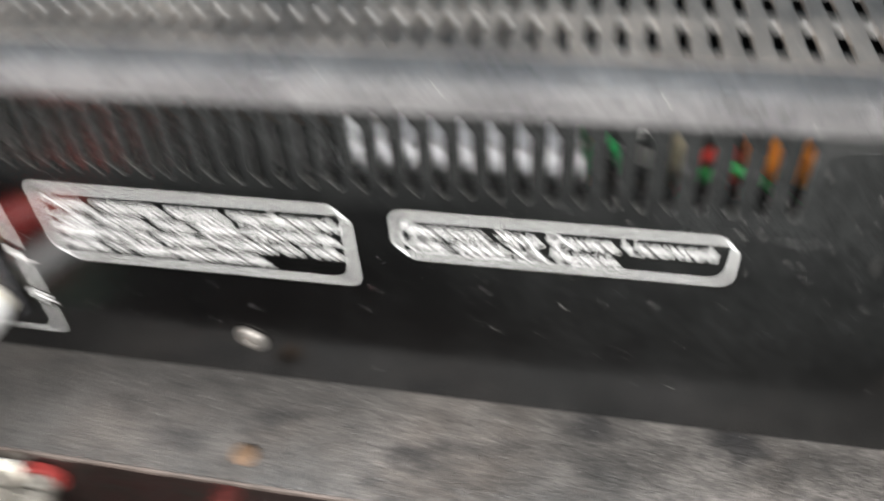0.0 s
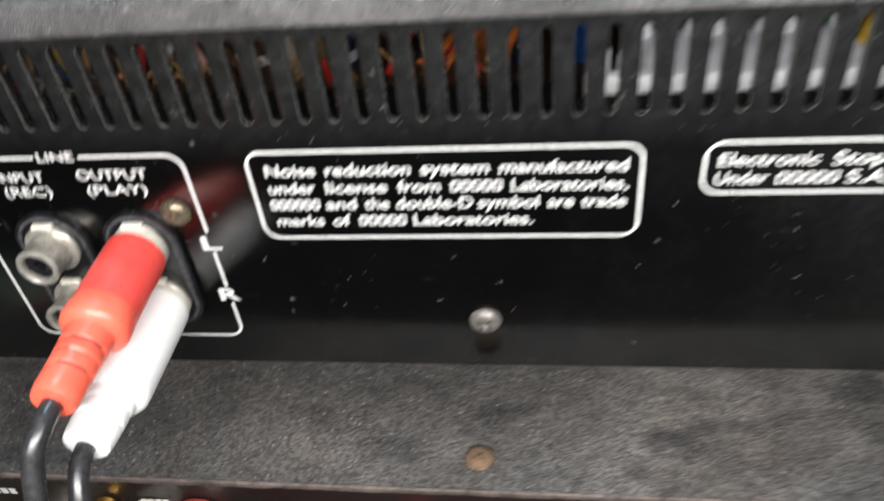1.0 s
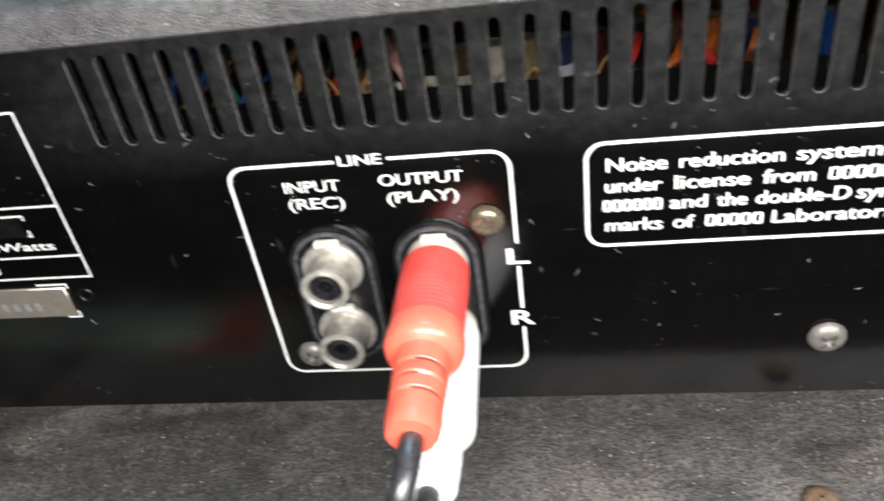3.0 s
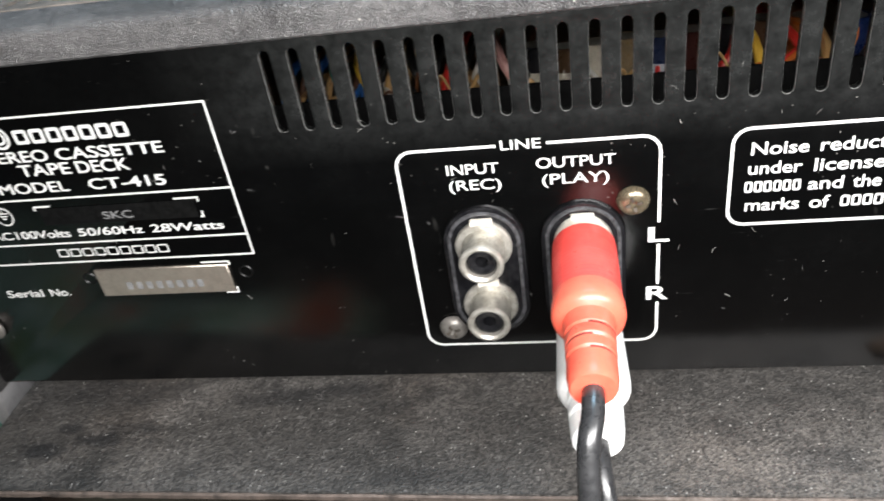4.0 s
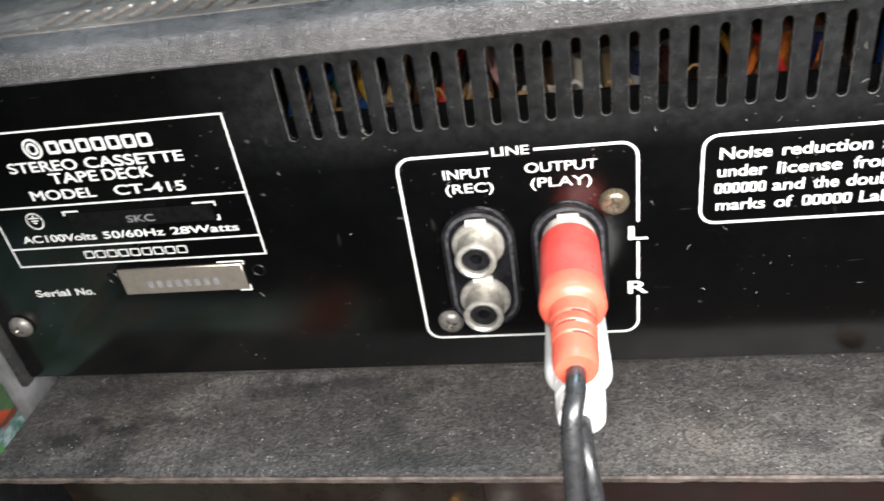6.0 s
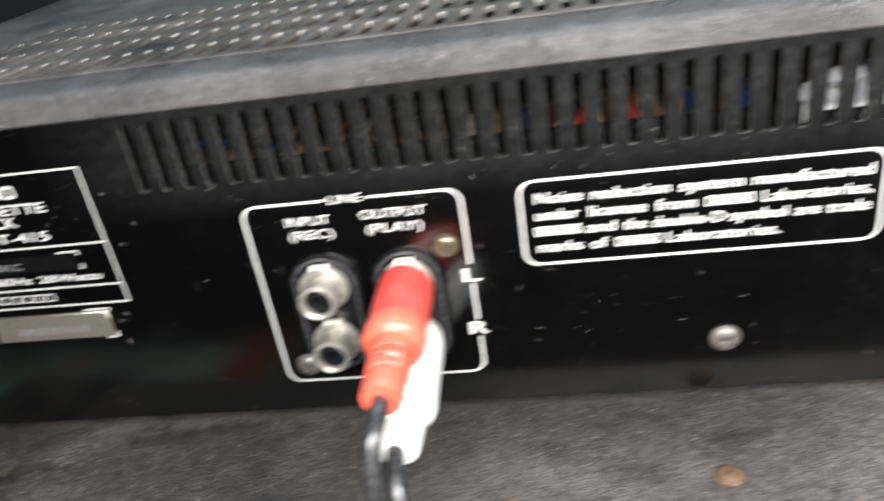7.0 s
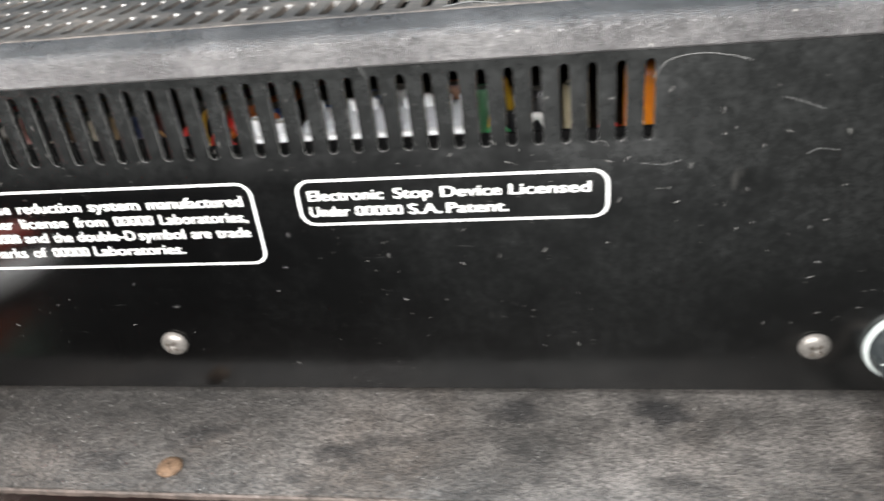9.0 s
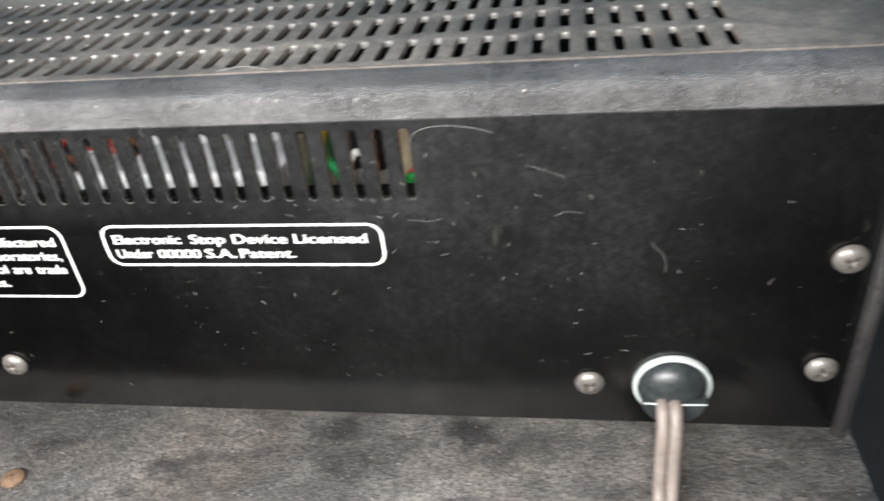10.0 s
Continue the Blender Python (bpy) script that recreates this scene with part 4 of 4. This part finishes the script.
# Metal-shelled plugs in the receiver's own sockets, under the overhanging lid.
def lower_plug(x, z, mat, word):
    ob = thing("receiver_plug", (x, BACK - 0.001, z), "dull metal phono plug on a " + word + " socket under the receiver lid", "audio plug", "plugs in the receiver")
    at = (x, BACK - 0.001, z)
    adopt(part("socket_ring", lathe_bm([(0, 0.0066), (0.0022, 0.0066), (0.0028, 0.0060), (0.0028, 0)], (0, -1, -0.05), at, 28), mat, None, word + " socket ring"), ob)
    adopt(part("collar", lathe_bm([(0.0028, 0), (0.0028, 0.0050), (0.0062, 0.0050), (0.0066, 0.0046), (0.0066, 0)], (0, -1, -0.08), at, 28), NICKEL, None, "nickel collar"), ob)
    adopt(part("plug_body", lathe_bm([(0.0066, 0), (0.0067, 0.0053), (0.0085, 0.0056), (0.0090, 0.0050), (0.0160, 0.0050), (0.0165, 0.0056), (0.0190, 0.0056), (0.0196, 0.0048), (0.0215, 0.0036), (0.0250, 0.0030), (0.0252, 0)], (0, -1, -0.25), at, 28), NICKEL), ob)
    adopt(part("cable", tube_bm([(x, BACK - 0.024, z - 0.006), (x, BACK - 0.034, z - 0.011), (x - 0.002, BACK - 0.040, z - 0.030), (x - 0.006, BACK - 0.042, z - 0.060), (x - 0.01, BACK - 0.04, -0.1435)], 0.0018, 10, 8), CABLE), ob)


for x, z, mat, word in ((-0.0490, -0.0365, COLLAR, "cream"), (-0.0350, -0.0350, DULL_RED, "red"), (-0.0480, -0.0550, COLLAR, "cream"), (-0.0860, -0.0500, COLLAR, "cream")):
    lower_plug(x, z, mat, word)
adopt(part("terminal_screw", lathe_bm([(0, 0.003), (0.003, 0.003), (0.0036, 0.0022), (0.0036, 0)], (0, -1, 0), (-0.0615, BACK - 0.0008, -0.0330), 20), worn("brass_terminal", (0.6, 0.33, 0.07), (0.4, 0.2, 0.04), 0.35, 0.9, 300), None, "brass terminal screw"), receiver)
for x in (0.020, 0.032):
    adopt(part("terminal_cap", lathe_bm([(0, 0.004), (0.006, 0.0038), (0.0068, 0.0030), (0.0068, 0)], (0, -1, 0), (x, BACK - 0.0008, -0.0430), 20), RED if x < 0.03 else SOCKET), receiver)

# ---- hairs and lint on the panel ----
random.seed(5)


def fibre(points, r=0.000055):
    tagged(part("lint_fibre", tube_bm(points, 0.75 * r, 5, 6), FLUFF, None), "thin grey lint fibre stuck to the panel", "lint", "lint on the panel")


fibre([(0.1552, -0.0004, 0.0872), (0.1580, -0.0009, 0.0905), (0.1635, -0.0010, 0.0914), (0.1690, -0.0006, 0.0905), (0.1725, -0.0003, 0.0893)], 0.00008)
fibre([(0.1535, -0.0003, 0.0700), (0.1580, -0.0005, 0.0697), (0.1610, -0.0003, 0.0704)])
fibre([(0.1840, -0.0003, 0.0706), (0.1860, -0.0006, 0.0717), (0.1895, -0.0005, 0.0712)])
fibre([(0.1785, -0.0003, 0.0822), (0.1820, -0.0005, 0.0811), (0.1860, -0.0003, 0.0794)])
fibre([(0.2030, -0.0003, 0.0640), (0.2060, -0.0005, 0.0602), (0.2062, -0.0003, 0.0565)])
fibre([(0.1000, -0.0003, 0.0930), (0.1010, -0.0010, 0.0915), (0.1016, -0.0004, 0.0900)])

# Fine lint and crumbs that nobody could count.
random.seed(21)


def lint(count, spot, long, thick, flat_axis):
    bm = bmesh.new()
    for _ in range(count):
        p = spot()
        a, l = random.uniform(0, math.pi), long * random.uniform(0.4, 1.4)
        u = Vector((math.cos(a), 0, math.sin(a))) if flat_axis == "y" else Vector((math.cos(a), math.sin(a), 0))
        v = Vector((0, -1, 0)) if flat_axis == "y" else Vector((0, 0, 1))
        w = u.cross(v) * l * random.uniform(-0.3, 0.3)
        tube_bm([p - u * l / 2, p + w + v * thick, p + u * l / 2], thick * random.uniform(0.6, 1.2), 4, 3, bm=bm)
    return bm


tagged(part("panel_lint", lint(105, lambda: Vector((random.triangular(-0.16, 0.235, 0.19), -0.0001, random.triangular(0.016, 0.091, 0.075))), 0.0011, 0.00004, "y"), DUST, None), "fine pale lint and scratches on the rear panel", "lint", kind="stuff")
tagged(part("lid_lint", lint(70, lambda: Vector((random.uniform(-0.17, 0.26), random.uniform(-0.023, 0.006), 0.00005)), 0.0005, 0.00006, "z"), DUST, None), "fine pale crumbs and lint on the receiver lid", "lint", kind="stuff")
tagged(part("cover_lint", lint(60, lambda: Vector((random.uniform(-0.16, 0.24), random.uniform(0.009, 0.075), TOP + 0.0001)), 0.0010, 0.00006, "z"), DUST, None), "fine pale lint on the deck cover", "lint", kind="stuff")
fibre([(0.1165, 0.0080, TOP + 0.0002), (0.1215, 0.0088, TOP + 0.0006), (0.1270, 0.0078, TOP + 0.0002)], 0.00012)
flake = part("sticker_scrap", box_bm(-0.1650, -0.1628, -0.0003, 0.0022, 0.0988, 0.0998, 0.0003), worn("old_paper", (0.3, 0.28, 0.24), (0.2, 0.18, 0.15), 0.8, 0, 400), None)
tagged(flake, "small pale scrap of old sticker on the cover edge", "sticker")

# ---- surroundings ----
table = part("table", box_bm(-0.75, 0.85, -0.55, 0.60, -0.175, -0.1452, 0.003), worn("dark_wood", (0.035, 0.024, 0.02), (0.02, 0.015, 0.013), 0.5, 0, 20), None)
tagged(table, "dark wooden table that carries the equipment", "table")
for lx in (-0.70, 0.80):
    for ly in (-0.50, 0.55):
        part("leg", box_bm(lx - 0.025, lx + 0.025, ly - 0.025, ly + 0.025, -0.90, -0.1755, 0.002), worn("dark_wood_leg", (0.09, 0.05, 0.03), (0.05, 0.03, 0.02), 0.5, 0, 20), table)
# Unseen room shell, added; its dark tone keeps reflections and background dark.
WALL = worn("dark_shell", (0.10, 0.105, 0.11), (0.08, 0.085, 0.09), 0.8, 0, 6)
for name, b in (("floor", (-2, 2, -2, 2, -0.95, -0.90)), ("ceiling", (-2, 2, -2, 2, 1.6, 1.65)), ("wall_north", (-2, 2, 1.2, 1.3, -0.9, 1.6)), ("wall_south", (-2, 2, -2, -1.9, -0.9, 1.6)), ("wall_west", (-2, -1.9, -1.9, 1.2, -0.9, 1.6)), ("wall_east", (1.9, 2, -1.9, 1.2, -0.9, 1.6))):
    tagged(part(name, box_bm(*b), WALL, None, "", False), "added unseen dark " + name.split("_")[0] + " of the room", name.split("_")[0], kind="structure")


def cloth():
    """A crumpled flowered cloth beside the receiver."""
    bm = bmesh.new()
    n = 46
    g = []
    for i in range(n + 1):
        row = []
        for j in range(n + 1):
            u, v = i / n, j / n
            x = -0.184 - 0.30 * u
            y = -0.16 + 0.36 * v
            z = -0.060 - 0.02 * u + 0.020 * noise.noise((x * 22, y * 22, 0.5)) + 0.008 * noise.noise((x * 60, y * 60, 3.5)) - 0.10 * max(0, 0.3 - v) ** 1.2
            row.append(bm.verts.new((x, y, z)))
        g.append(row)
    for i in range(n):
        for j in range(n):
            bm.faces.new((g[i][j], g[i + 1][j], g[i + 1][j + 1], g[i][j + 1]))
    out = bmesh.ops.extrude_face_region(bm, geom=bm.faces[:])
    for v in [q for q in out["geom"] if isinstance(q, bmesh.types.BMVert)]:
        v.co.z = -0.1448
    bmesh.ops.recalc_face_normals(bm, faces=bm.faces[:])
    m = material("flowered_cloth", (0.3, 0.4, 0.3), 0.8)
    nn = Nodes(m)
    a = nn.noise(70, 4, 0.6, (1, 1.6, 1))
    b = nn.noise(21, 2, 0.4, (1.2, 1, 0.8))
    c = nn.noise(26, 3, 0.5, (1, 1.4, 1.2))
    base = nn.mix(nn.span(a, 0.40, 0.62), (0.05, 0.13, 0.07), (0.42, 0.44, 0.39))
    base = nn.mix(nn.span(c, 0.56, 0.64), base, (0.09, 0.13, 0.035))
    base = nn.mix(nn.span(b, 0.60, 0.625), base, (0.34, 0.05, 0.015))
    base = nn.mix(nn.span(nn.noise(420, 3, 0.6, (1, 0.25, 1)), 0.5, 0.6, 0.0, 0.6), base, (0.05, 0.09, 0.06))
    split = nn.add("ShaderNodeSeparateXYZ")
    nn.link(nn.place, split.inputs[0])
    wob = nn.span(nn.noise(60, 3, 0.5), 0.3, 0.7, -0.25, 0.25)
    for px, py, rx, ry, tone in ((-0.335, 0.136, 0.022, 0.015, (0.03, 0.05, 0.065)), (-0.308, 0.110, 0.018, 0.012, (0.03, 0.045, 0.06)), (-0.272, 0.075, 0.016, 0.010, (0.6, 0.06, 0.012)), (-0.250, 0.028, 0.012, 0.016, (0.09, 0.24, 0.045)), (-0.262, 0.012, 0.008, 0.010, (0.55, 0.30, 0.03)),
                                 (-0.240, -0.02, 0.016, 0.010, (0.5, 0.06, 0.02)), (-0.35, 0.15, 0.03, 0.03, (0.05, 0.22, 0.17))):
        dx = nn.math("DIVIDE", nn.math("SUBTRACT", split.outputs[0], px), rx)
        dy = nn.math("DIVIDE", nn.math("SUBTRACT", split.outputs[1], py), ry)
        far = nn.math("ADD", nn.math("SQRT", nn.math("ADD", nn.math("MULTIPLY", dx, dx), nn.math("MULTIPLY", dy, dy)), 0.0), wob)
        base = nn.mix(nn.span(far, 0.9, 1.05, 1.0, 0.0), base, tone)
    nn.colour(base)
    nn.bump(nn.noise(900, 3, 0.6), 0.0003, 0.6)
    tagged(part("cloth", bm, m, None), "crumpled green cloth with orange and blue flowers beside the receiver", "cloth")


cloth()
board = part("pale_board", box_bm(-0.1990, -0.1938, 0.0140, 0.1800, -0.1450, 0.0285, 0.0008), worn("pale_grey_plastic", (0.22, 0.215, 0.215), (0.15, 0.145, 0.145), 0.4, 0, 200), None)
tagged(board, "pale grey plastic board standing beside the deck", "board")
